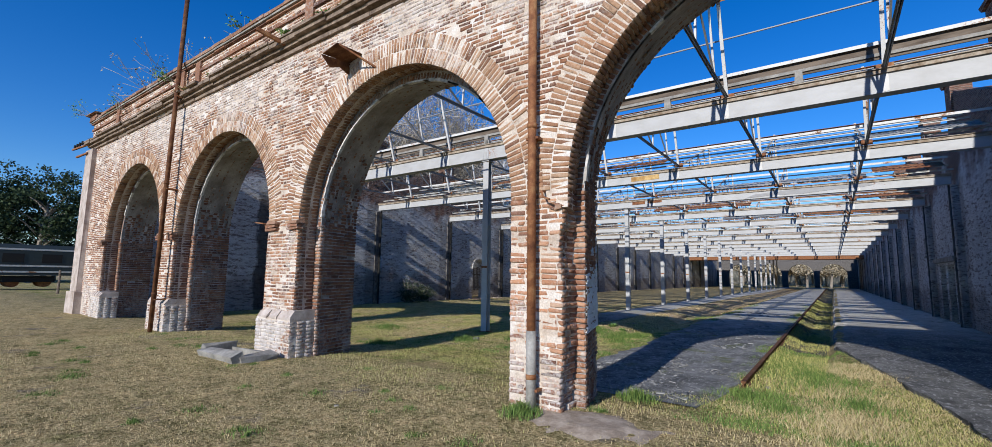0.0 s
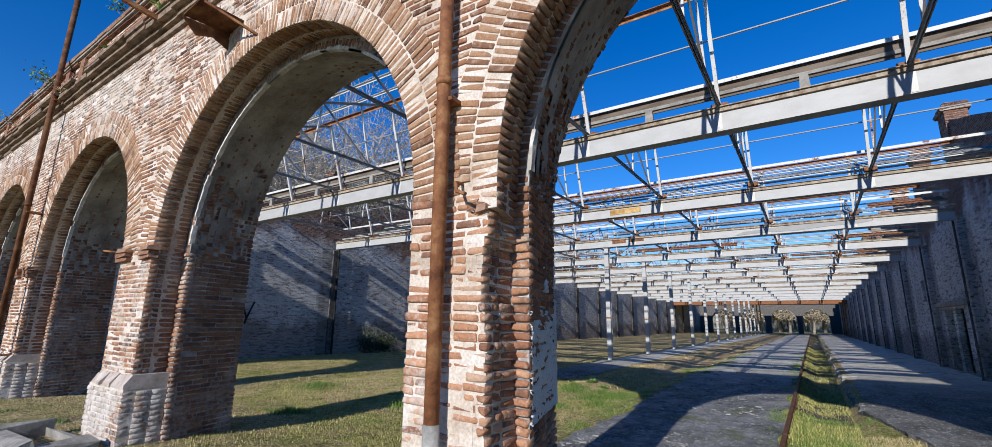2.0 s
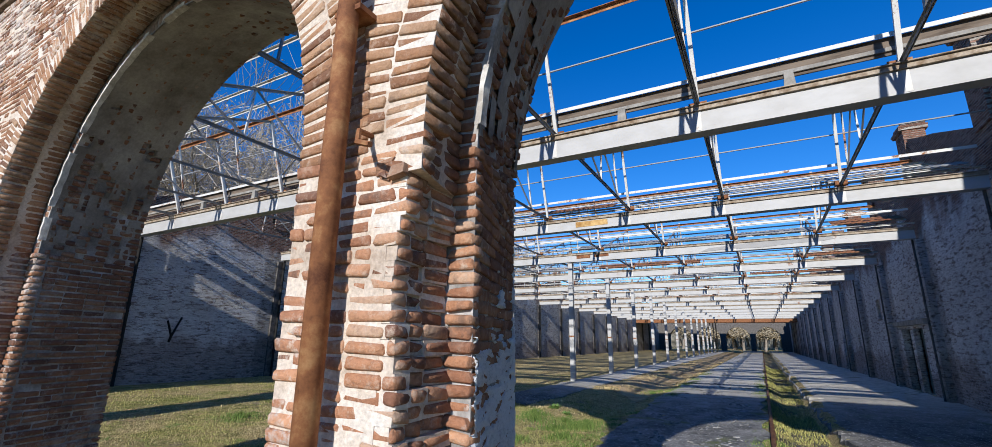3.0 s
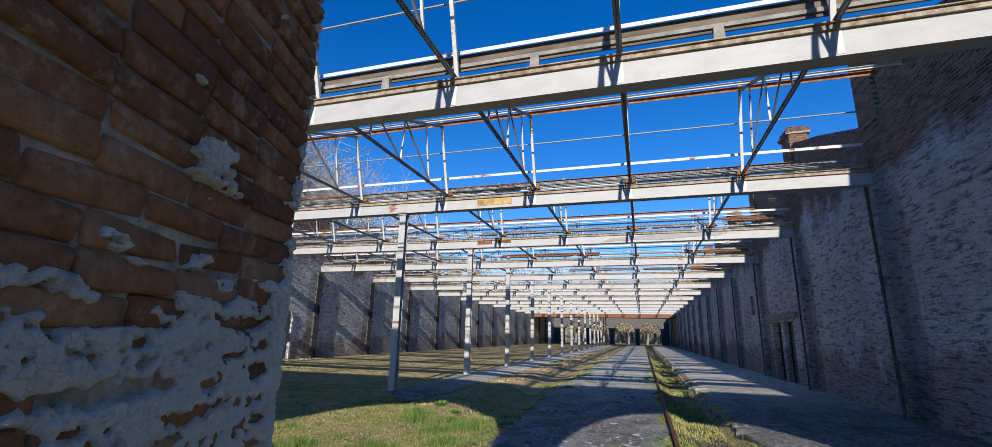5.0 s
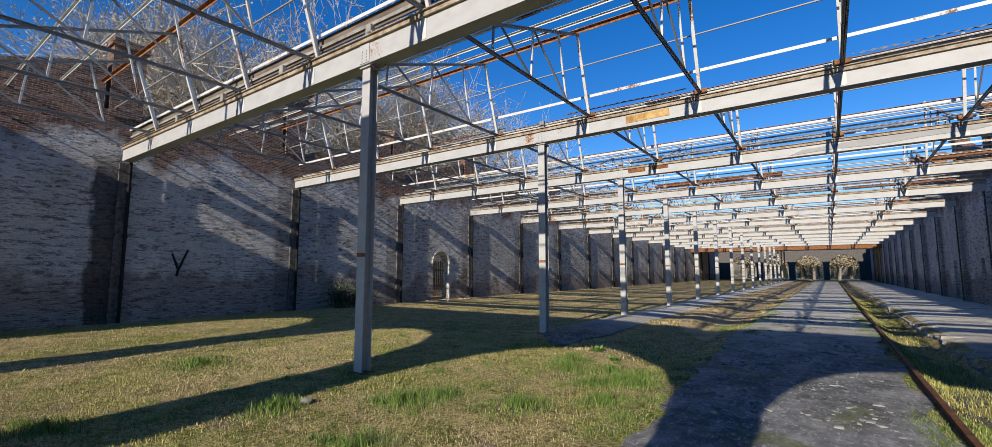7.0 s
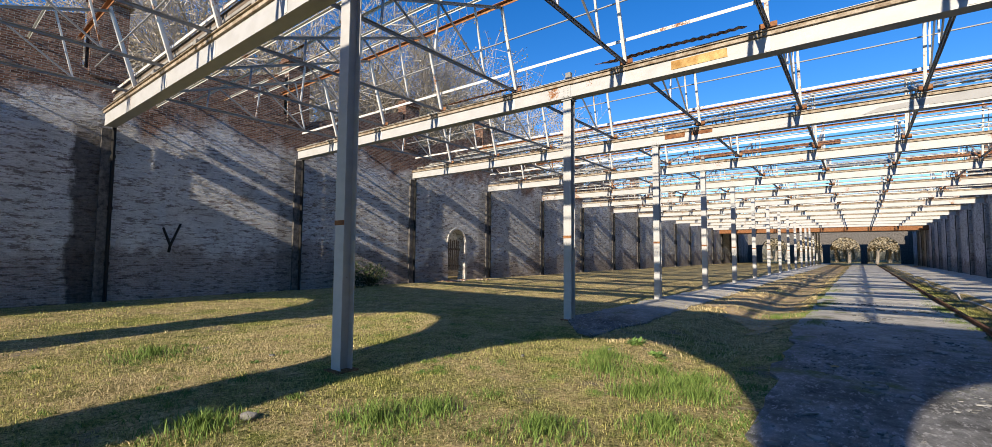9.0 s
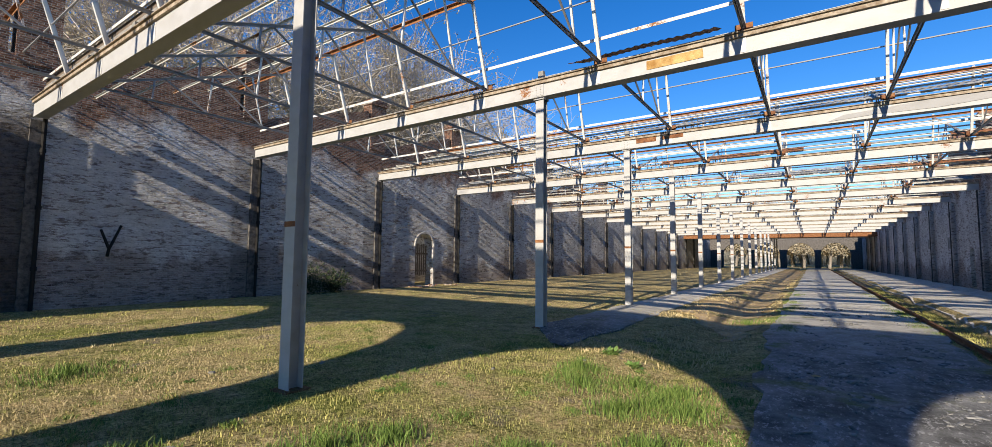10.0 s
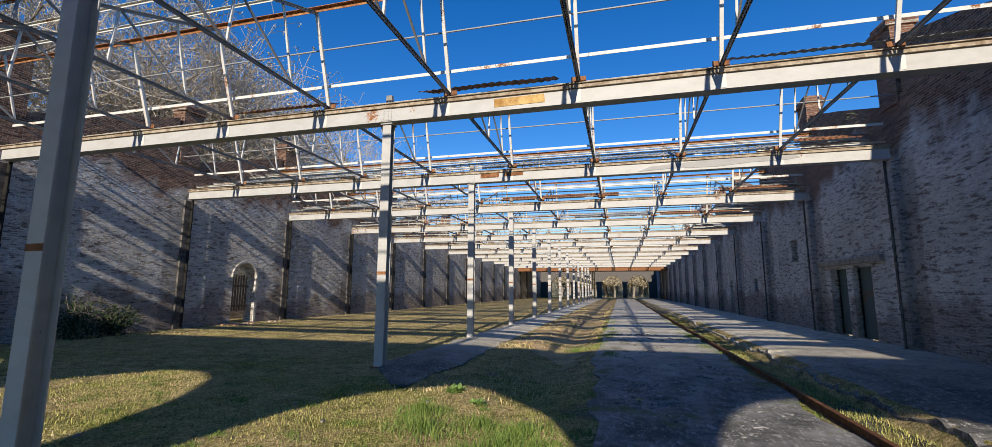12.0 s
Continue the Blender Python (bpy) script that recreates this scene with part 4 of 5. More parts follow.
s.add([(-6.95, 5.0, 5.36), (-6.60, 5.0, 5.44), (-6.55, 4.45, 5.40), (-6.9, 4.42, 5.30), (-6.95, 5.0, 5.345), (-6.60, 5.0, 5.425), (-6.55, 4.45, 5.385), (-6.9, 4.42, 5.285)],
      [(0, 1, 2, 3), (7, 6, 5, 4), (0, 4, 5, 1), (1, 5, 6, 2), (2, 6, 7, 3), (3, 7, 4, 0)])
part("sheet", s, DARK_RUST, g)
part("side_sheet", Shape().prism([(4.42, 5.29), (5.0, 5.35), (5.0, 5.12), (4.8, 5.2), (4.6, 5.12)], 0, -6.95, -6.935), DARK_RUST, g)
part("rod", Shape().bar((-6.56, 4.5, 5.39), (-6.2, 5.0, 5.08), 0.03, 0.03), RUST, g)
put_shape("stub_bar", Shape().bar((-9.0, 5.05, 6.25), (-9.15, 4.35, 6.42), 0.07, 0.07), RUST, label="rusted steel stub sticking out of the parapet", category="bar")
put_shape("wall_hook", Shape().tube([(-2.86, 5.02, 2.60), (-2.84, 4.9, 2.58), (-2.80, 4.86, 2.50), (-2.70, 4.84, 2.46)], 0.014, 6), RUST, label="bent rusty iron hook in the brick pier", category="hook")
put_shape("wall_hook", Shape().tube([(-9.3, 5.02, 2.52), (-9.35, 4.85, 2.53), (-9.6, 4.83, 2.56)], 0.014, 6), RUST, label="bent rusty iron hook in the brick pier", category="hook")
g = thing("insulator_arm", "steel arm with glass insulators on the wall corner", "insulator")
part("arm", Shape().bar((F_L + 0.2, 4.85, 6.28), (F_L - 1.5, 4.75, 6.30), 0.06, 0.06), RUST, g)
part("arm", Shape().bar((F_L + 0.2, 4.85, 5.95), (F_L - 0.8, 4.75, 5.9), 0.06, 0.06), RUST, g)
for i in range(4):
    x = F_L - 0.3 - 0.35 * i
    part("insulator", Shape().tube([(x, 4.78, 6.32), (x, 4.78, 6.40), (x, 4.78, 6.44), (x, 4.78, 6.47)], [0.02, 0.05, 0.035, 0.045], 8), DARK, g)
g = thing("broken_trough", "broken pale concrete trough lying at the pier foot", "trough")
rng = random.Random(8)
part("side", Shape().box(-9.75, -8.35, 4.02, 4.20, -0.1, 0.12, 0.06, rng), CEMENT, g)
part("side", Shape().box(-9.7, -8.5, 4.60, 4.74, -0.1, 0.07, 0.05, rng), CEMENT, g)
part("end", Shape().box(-8.48, -8.34, 4.16, 4.75, -0.1, 0.10, 0.05, rng), CEMENT, g)
part("end", Shape().box(-9.8, -9.66, 4.1, 4.7, -0.1, 0.16, 0.06, rng), CEMENT, g)


# ---- roof remains ----
def corrugated(x0, x1, y0, z0, y1, z1, mat, label, seed, ragged=0.12):
    """A torn corrugated sheet lying on a slope between two levels."""
    rng = random.Random(seed)
    n = int((x1 - x0) / 0.045)
    v = []
    for i in range(n + 1):
        x = x0 + (x1 - x0) * i / n
        w = 0.013 * math.sin(i * 1.57)
        a, b = ragged * wob(x, seed, 2.5), ragged * wob(x, seed + 5, 1.7)
        for t in (0 + a, 0.5, 1 + b):
            v.append((x, y0 + (y1 - y0) * t, z0 + (z1 - z0) * t + w + 0.03 * wob(x, t * 3 + seed, 0.8)))
    f = []
    for i in range(n):
        for j in range(2):
            a = i * 3 + j
            f.append((a, a + 3, a + 4, a + 1))
    m = len(v)
    v += [(x, y, z - 0.006) for x, y, z in v]
    f += [tuple(m + i for i in q[::-1]) for q in f]
    return put_shape("roof_sheet", Shape().add(v, f), mat, label=label, category="sheet", group="torn roof sheets")


RISE = 2.16 / (BAY - 0.87)
def low_end(k, x0, x1, reach, mat, label, seed, off=0.0, back=0.25):
    y = YB[k] + back
    corrugated(x0, x1, y, Z_NODE + 0.13 + off, y + reach, Z_NODE + 0.13 + off + reach * RISE, mat, label, seed)


low_end(1, -8.6, -5.3, 1.0, RUST, "torn rust-brown corrugated sheet over the gutter", 1, 0.10, 0.1)
low_end(1, -1.7, 3.8, 0.7, ZINC, "grey corrugated fibre sheets along the gutter", 2, 0.06, 0.1)
low_end(1, -14.0, -11.2, 0.7, RUST_PALE, "torn rust-brown corrugated sheet over the gutter", 3, 0.08, 0.1)
low_end(2, 1.6, 3.9, 0.9, RUST_PALE, "torn rust-brown corrugated sheet over the gutter", 4, 0.12, 0.1)
low_end(2, -9.0, 1.4, 0.8, ZINC, "grey corrugated fibre sheets along the gutter", 5, 0.0)
low_end(2, -20.5, -14.5, 0.6, ZINC, "grey corrugated fibre sheets along the gutter", 6, 0.0)
rng = random.Random(31)
for k in range(3, 15):
    x = -22.0
    while x < 3.0:
        w = rng.uniform(2.0, 6.0)
        if rng.random() < 0.30:
            rusty = rng.random() < 0.3
            low_end(k, x, min(3.9, x + w), rng.uniform(0.3, 0.8), RUST_PALE if rusty else ZINC, "torn rust-brown corrugated sheet over the gutter" if rusty else "grey corrugated fibre sheets along the gutter", k * 10 + int(x + 30), 0.0)
        x += w + rng.uniform(0.2, 2.0)
s = Shape().box(-6.62, -5.48, YB[1] - 0.168, YB[1] - 0.152, 5.50, 5.68, 0.012, rng)
put_shape("timber_plate", s, WOOD_ORANGE, label="orange-brown timber patch fixed on the white girder", category="plate")
s = Shape().box(-8.9, -8.2, YB[2] - 0.166, YB[2] - 0.152, 5.56, 5.72, 0.01, rng).box(-8.0, -7.3, YB[2] - 0.166, YB[2] - 0.152, 5.58, 5.70, 0.01, rng)
put_shape("rusted_plate", s, RUST, label="rusty red plate on the white girder face", category="plate")
# thin grey shape standing in for a torn roof sheet's shadow on the girder
s = Shape()
pts = [(-3.3, 5.45), (-2.2, 5.50), (-0.9, 5.47), (0.2, 5.55), (1.2, 5.56), (1.6, 5.62), (1.4, 5.715), (-1.0, 5.715), (-2.9, 5.60)]
put_shape("sheet_shadow_patch", s.prism([(x, z) for x, z in pts], 1, YB[2] - 0.163, YB[2] - 0.152), GREY_STEEL, label="ragged grey patch painted as a roof sheet's shadow on the girder face", category="sheet")
# a darker header where the bare roof ends
for y in (96.0, 97.2):
    put_shape("header_beam", Shape().box(X_L, X_R, y, y + 0.35, 5.0, 6.3), RUST, label="dark rusted header beam near the far end", category="beam", group="far header beams")


put_shape("end_roof", Shape().prism([(96.4, 6.32), (113.0, 7.2), (113.0, 7.3), (96.4, 6.42)], 0, X_L - 0.6, X_R + 0.6), ZINC, label="grey sheet roof left over the last bays", category="roof", kind="structure")


# ---- doors and openings in the side walls ----
def plank_door(name, x, y0, y1, z0, z1, mat, label, inward):
    d = thing(name, label, "door", kind="structure")
    s = Shape()
    for i in range(6):
        a = y0 + (y1 - y0) * i / 6
        part("plank", Shape().box(x, x + 0.05, a + 0.006, a + (y1 - y0) / 6 - 0.006, z0, z1), mat, d)
    for z in (z0 + 0.3, z1 - 0.35):
        part("ledge", Shape().box(x - 0.035, x, y0 + 0.03, y1 - 0.03, z, z + 0.12), mat, d)
    part("frame_post", Shape().box(x - 0.06, x + 0.08, y0 - 0.05, y0, z0, z1), WOOD, d)
    part("frame_post", Shape().box(x - 0.06, x + 0.08, y1, y1 + 0.05, z0, z1), WOOD, d)
    return d


plank_door("door_1", X_R + 0.25, 27.5, 28.85, -0.2, 2.3, DOOR_PAINT, "shut faded green plank door in the brick wall", 1)
plank_door("door_2", X_R + 0.3, 29.3, 30.65, -0.2, 2.3, DOOR_PAINT, "shut faded green plank door in the brick wall", 1)
plank_door("door_3", X_R + 0.3, 47.5, 48.5, -0.2, 2.2, DOOR_PAINT, "shut dark plank door in the brick wall", 1)
for i, (a, b, c, d) in enumerate(((34.0, 34.8, 2.9, 3.9), (41.0, 41.7, 1.5, 2.2))):
    w = thing("window_%d" % (i + 1), "small dark shuttered opening in the brick wall", "window", kind="structure")
    part("shutter", Shape().box(X_R + 0.3, X_R + 0.34, a, b, c, d), DARK, w)
    part("window_sill", Shape().box(X_R - 0.04, X_R + 0.3, a - 0.06, b + 0.06, c - 0.07, c), CEMENT, w)
for y, z in ((52.2, 2.3), (58.9, 2.4), (65.4, 2.3), (72.1, 2.3)):
    b = thing("meter_box", "pale grey metal box fixed on the brick wall", "box", "wall boxes")
    part("case", Shape().box(X_R - 0.16, X_R + 0.005, y, y + 0.7, z, z + 0.75), CEMENT, b)
    part("lid", Shape().box(X_R - 0.185, X_R - 0.162, y + 0.04, y + 0.66, z + 0.04, z + 0.71), ZINC, b)
# unreadable chalked scrawls
rng = random.Random(41)
for k, (y, z, size) in enumerate(((17.3, 2.35, 0.32), (20.4, 1.55, 0.25), (33.0, 1.0, 0.3), (36.6, 0.9, 0.26))):
    s = Shape()
    for i in range(5):
        u = y + size * (i - 2) * 0.75
        a, b = rng.uniform(-0.5, 0.5) * size, rng.uniform(-0.5, 0.5) * size
        s.bar((X_R - 0.004, u + a * 0.4, z - 0.5 * size), (X_R - 0.004, u + b * 0.6, z + 0.5 * size), 0.006, 0.035, (0, 1, 0))
        s.bar((X_R - 0.004, u, z + a), (X_R - 0.004, u + 0.5 * size, z + b), 0.006, 0.03, (0, 0, 1))
    put_shape("scrawl", s, PLASTER, label="faded pale paint scrawl on the brick wall", category="graffiti", group="wall scrawls")
rng = random.Random(4)
put_shape("lintel", Shape().box(X_R - 0.14, X_R + 0.01, 26.6, 31.4, 2.42, 2.62, 0.02, rng), CEMENT, label="projecting cement ledge over the two doors", category="ledge", kind="structure")
# arched opening in the opposite wall
g = thing("door_4", "arched opening with white trim and slatted gate ajar", "door", kind="structure")
s = Shape()
yc, r = 29.025, 0.80
ring = [(yc - (r) * math.cos(math.pi * i / 20), 2.025 + r * math.sin(math.pi * i / 20)) for i in range(21)]
for (ya, za), (yb2, zb2) in zip(ring, ring[1:]):
    s.bar((X_L + 0.02, ya, za), (X_L + 0.02, yb2, zb2), 0.09, 0.13, (1, 0, 0))
s.box(X_L - 0.03, X_L + 0.06, yc + r - 0.07, yc + r + 0.07, -0.3, 2.05)
part("arch_trim", s, PLASTER, g, "white painted arch trim")
for i in range(7):
    part("slat", Shape().box(X_L - 0.50 + 0.03 * i, X_L - 0.47 + 0.03 * i, 28.62 + 0.14 * i, 28.71 + 0.14 * i, 0.35, 2.1 + 0.05 * (i % 3)), WOOD, g)
for z in (0.6, 1.6):
    part("gate_rail", Shape().bar((X_L - 0.52, 28.6, z), (X_L - 0.3, 29.65, z), 0.03, 0.1), WOOD, g)
put_shape("yard_wall", Shape().box(X_L - 3.6, X_L - 3.3, 24.0, 36.0, -0.3, 3.4), RIGHT_WALL, label="plain wall standing behind the arched opening", category="wall", kind="structure")
rng = random.Random(9)
rubble = []
for i in range(26):
    x, y = X_L + rng.uniform(0.1, 1.2), rng.uniform(27.6, 30.6)
    a = rng.uniform(0, 3.1)
    ax = [[math.cos(a), math.sin(a), 0], [-math.sin(a), math.cos(a), 0], [0, 0, 1]]
    if i < 5:
        rubble.append(brick_mesh("rubble_brick", [((0, 0, 0), ax, (0.12, 0.06, 0.03))], BRICK_ONE, 0.012, 0.008, i))
    ob = new("rubble_brick", rubble[i % len(rubble)])
    ob.location = (x, y, gz(x, y) + 0.03)
    tagged(ob, "loose broken red brick lying on the ground", "brick", "rubble by the opening")

# ---- rails in the ground ----
for x, y1 in ((-1.32, 120.0),):
    r = thing("rail_track", "rusty old rail sunk beside the paved lane", "rail")
    s = Shape()
    prof = [(x - 0.055, 0), (x + 0.055, 0), (x + 0.055, 0.012), (x + 0.012, 0.03), (x + 0.012, 0.085), (x + 0.035, 0.095), (x + 0.035, 0.125), (x - 0.035, 0.125), (x - 0.035, 0.095), (x - 0.012, 0.085), (x - 0.012, 0.03), (x - 0.055, 0.012)]
    part("rail_bar", s.prism([(a, b - 0.265) for a, b in prof], 1, 8.9, y1), DARK_RUST, r)
# pale fallen lumps in the grass
rng = random.Random(14)
for x, y, size in ((-8.3, 10.6, 0.14), (-10.2, 13.4, 0.09), (-7.9, 14.8, 0.07), (-8.8, 15.4, 0.06), (-10.9, 12.1, 0.07), (-1.0, 9.2, 0.08), (-0.6, 11.0, 0.07), (-7.0, 16.2, 0.06), (-4.9, 3.6, 0.05)):
    s = Shape()
    a = rng.uniform(0, 3)
    ax = [[math.cos(a), math.sin(a), 0], [-math.sin(a), math.cos(a), 0.1], [0, -0.1, 1]]
    size *= 0.55
    me = brick_mesh("rubble_lump", [((0, 0, 0), ax, (size, size * 0.6, size * 0.4))], CEMENT, size * 0.25, size * 0.15, int(x * 100) % 97)
    ob = new("rubble_lump", me)
    ob.location = (x, y, gz(x, y) + size * 0.3)
    tagged(ob, "pale broken render lump lying in the grass", "rubble", "rubble lumps")


# ---- plants ----
def blades(name, spots, mat, label, height, width, seed, lean=0.5):
    """Grass blades, each a bent strip of two quads."""
    rng = np.random.RandomState(seed)
    n = len(spots)
    p = np.array(spots)
    a = rng.uniform(0, 2 * math.pi, n)
    h = height * rng.uniform(0.5, 1.25, n) * p[:, 3]
    side = np.stack([np.cos(a), np.sin(a), np.zeros(n)], 1) * (width * rng.uniform(0.6, 1.3, n))[:, None]
    b = rng.uniform(0, 2 * math.pi, n)
    tip = np.stack([np.cos(b), np.sin(b), np.zeros(n)], 1) * (lean * h * rng.uniform(0.2, 1.0, n))[:, None]
    up = np.stack([np.zeros(n), np.zeros(n), h], 1)
    base = p[:, :3]
    v = np.stack([base - side, base + side, base + tip * 0.35 + up * 0.6 + side * 0.7, base + tip * 0.35 + up * 0.6 - side * 0.7, base + tip + up], 1).reshape(-1, 3)
    o = 5 * np.arange(n)[:, None]
    quads = (np.array([[0, 1, 2, 3]]) + o).tolist()
    tris = (np.array([[3, 2, 4]]) + o).tolist()
    me = bpy.data.meshes.new(name)
    me.from_pydata(v.tolist(), [], quads + tris)
    me.materials.append(mat)
    return tagged(new(name, me), label, "grass", kind="stuff")


def scatter(n, x0, x1, y0, y1, seed, keep, scale=1.0):
    rng = random.Random(seed)
    out = []
    while len(out) < n:
        x, y = rng.uniform(x0, x1), rng.uniform(y0, y1)
        k = keep(x, y)
        if rng.random() < k:
            out.append((x, y, gz(x, y) - 0.01 + 0.025 * wob(x, y, 0.9), scale * (0.6 + 0.7 * k)))
    return out


def lush(x, y):
    return max(0.0, min(1.0, 0.45 + 1.3 * wob(x, y, 0.5) + 0.6 * wob(x + 40, y, 1.7)))


def off_paving(x, y):
    return 0.0 if -4.7 < x < -1.7 and y > 6.4 else 1.0


blades("grass_green", scatter(42000, -13.5, -4.5, 7.0, 17.5, 1, lambda x, y: lush(x, y) * off_paving(x, y)), BLADE, "short green grass blades in patches", 0.038, 0.0032, 1)
blades("grass_dry", scatter(42000, -13.5, -4.5, 7.0, 17.5, 2, lambda x, y: (1 - 0.8 * lush(x, y)) * off_paving(x, y)), STRAW, "dry straw-coloured grass blades", 0.036, 0.0032, 2, 1.1)
blades("grass_far", scatter(26000, -22.3, -8.0, 7.0, 30.0, 3, lambda x, y: 0.3 + 0.7 * lush(x, y)), BLADE, "short green grass blades in patches", 0.045, 0.007, 3)
blades("grass_far_dry", scatter(22000, -22.3, -8.0, 7.0, 40.0, 4, lambda x, y: 1 - 0.7 * lush(x, y)), STRAW, "dry straw-coloured grass blades", 0.045, 0.007, 4, 0.9)
blades("grass_strip", scatter(24000, -1.3, -0.22, 9.0, 50.0, 5, lambda x, y: 0.35 + 0.65 * lush(x, y)), BLADE, "green grass growing between rail and platform", 0.07, 0.006, 5)
blades("grass_track", scatter(21000, -2.3, 1.4, 5.8, 15.0, 6, lambda x, y: (0.15 + 0.85 * lush(x + 7, y)) * max(0.0, 1 - abs(x + 0.2 + 0.05 * (y - 8)) / (1.9 - 0.09 * (y - 6)))), TUFT, "green grass tufts at the gate", 0.06, 0.005, 6, 0.9)
blades("grass_track_dry", scatter(16000, -2.0, 1.4, 5.0, 13.0, 7, lambda x, y: (1 - lush(x + 7, y)) * max(0.0, 1 - abs(x + 0.1) / 2.0)), STRAW, "dry straw-coloured grass at the gate", 0.06, 0.004, 7, 1.2)
blades("grass_outside", scatter(52000, -15.0, 2.0, 0.8, 6.2, 8, lambda x, y: 0.5 + 0.4 * wob(x, y, 0.8)), STRAW, "thin dry grass blades outside the arcade", 0.035, 0.0035, 8, 1.0)
blades("grass_outside_green", scatter(16000, -15.0, 2.0, 1.5, 7.5, 9, lambda x, y: lush(x, y) * min(1, max(0.15, (y - 2) / 4))), BLADE, "sparse green blades outside the arcade", 0.045, 0.0035, 9)
blades("grass_gate", scatter(5000, 0.2, 2.2, 5.2, 10.5, 13, lambda x, y: max(0.0, 0.8 - abs(x - 0.9) / 1.3) * (0.4 + lush(x, y))), BLADE, "short green grass along the slab edge", 0.045, 0.004, 13, 0.9)
blades("grass_median", scatter(9000, -8.0, -4.9, 17.0, 60.0, 10, lambda x, y: 0.2 + 0.5 * lush(x, y)), STRAW, "dry ochre grass between lane and posts", 0.09, 0.012, 10, 0.9)


def tuft_spots(places, n, seed):
    rng = random.Random(seed)
    out = []
    for x, y, r in places:
        for i in range(n):
            a, q = rng.uniform(0, 6.28), 1.5 * r * rng.random()
            px, py = x + q * math.cos(a), y + q * math.sin(a)
            out.append((px, py, gz(px, py) - 0.01, 1.1 - 0.4 * q / r))
    return out


blades("grass_tufts", tuft_spots(((-5.4, 14.6, 0.42), (-5.3, 15.2, 0.38), (-5.0, 14.3, 0.3), (-6.5, 14.9, 0.36), (-5.9, 15.5, 0.34), (-5.7, 14.2, 0.3), (-6.8, 15.6, 0.3), (-5.9, 12.2, 0.35), (-7.0, 11.9, 0.35), (-5.0, 13.0, 0.3), (-7.3, 11.4, 0.45), (-8.4, 10.2, 0.35), (-12.4, 10.9, 0.5), (-6.4, 10.0, 0.35), (-1.2, 8.2, 0.4), (-0.7, 7.4, 0.35), (-0.3, 9.8, 0.5), (-3.0, 4.7, 0.18), (-2.3, 6.6, 0.2), (-5.4, 24.0, 0.6), (0.2, 8.6, 0.4), (-9.6, 8.2, 0.3)), 520, 5), TUFT, "taller fresh green grass tufts", 0.16, 0.0055, 12, 0.8)


def lane_edge(x, y):
    near = min(abs(x + 4.5 + 0.3 * wob(y, 3.0, 0.9)), abs(x + 1.55 + 0.15 * wob(y, 5.0, 1.1)))
    return max(0.0, 1.0 - near / 0.45) * max(0.0, 0.5 + 1.4 * wob(x, y, 1.3))


blades("grass_lane_edge", scatter(20000, -5.2, -1.0, 7.0, 40.0, 17, lane_edge), TUFT, "dark green grass creeping over the lane edges", 0.055, 0.006, 17, 1.1)
blades("grass_lane_straw", scatter(9000, -5.2, -1.0, 7.0, 40.0, 18, lane_edge), STRAW, "dry straw on the lane edges", 0.04, 0.005, 18, 1.3)
patch_rng = random.Random(55)
patches = [(patch_rng.uniform(-13, -4.6), patch_rng.uniform(7.5, 16.5), patch_rng.uniform(0.08, 0.3)) for _ in range(110)] + [(patch_rng.uniform(-14, 1.5), patch_rng.uniform(1.5, 5.5), patch_rng.uniform(0.06, 0.22)) for _ in range(60)]
blades("grass_clumps", tuft_spots(patches, 110, 8), TUFT, "small dark green clumps in the turf", 0.06, 0.005, 14, 1.2)


def weed(x, y, z, size, seed, n=60, label="low green weed clump in the grass", mat=None, name="weed_clump", tall=1.0):
    rng = random.Random(seed)
    s = Shape()
    for i in range(n):
        a, e = rng.uniform(0, 6.28), rng.uniform(0.15, 1.2)
        l = size * rng.uniform(0.35, 1.0)
        d = Vector((math.cos(a) * math.cos(e), math.sin(a) * math.cos(e), math.sin(e) * tall))
        q = Vector((rng.uniform(-1, 1), rng.uniform(-1, 1), 0)) * size * 0.35
        t = d.cross(Vector((0, 0, 1))).normalized() * l * 0.16
        s.add([q, q + d * l * 0.5 + t, q + d * l + Vector((0, 0, -0.15 * l)), q + d * l * 0.5 - t], [(0, 1, 2, 3)])
    ob = put_shape(name, s, mat or WEED, label=label, category="weed", group=name + "s")
    ob.location = (x, y, z)
    return ob


rng = random.Random(77)
for i, (x, y, size) in enumerate(((-6.85, 17.0, 0.26), (-6.3, 16.6, 0.2), (-7.2, 12.0, 0.12), (-12.6, 11.0, 0.17), (-9.5, 8.3, 0.12), (-8.3, 12.9, 0.10), (-10.6, 11.7, 0.11), (-6.8, 9.9, 0.11), (-3.05, 4.72, 0.14))):
    weed(x, y, gz(x, y), size, i, 70, tall=0.8)
for i in range(26):
    x = rng.uniform(F_L, -4.0)
    top = rng.random() < 0.35
    weed(x, Y0 + (0.2 if top else -0.16), TOP if top else 6.41, rng.uniform(0.10, 0.26), 200 + i, 26, "small dry weed rooted in the wall top", WEED if i % 2 else STRAW, "wall_weed")


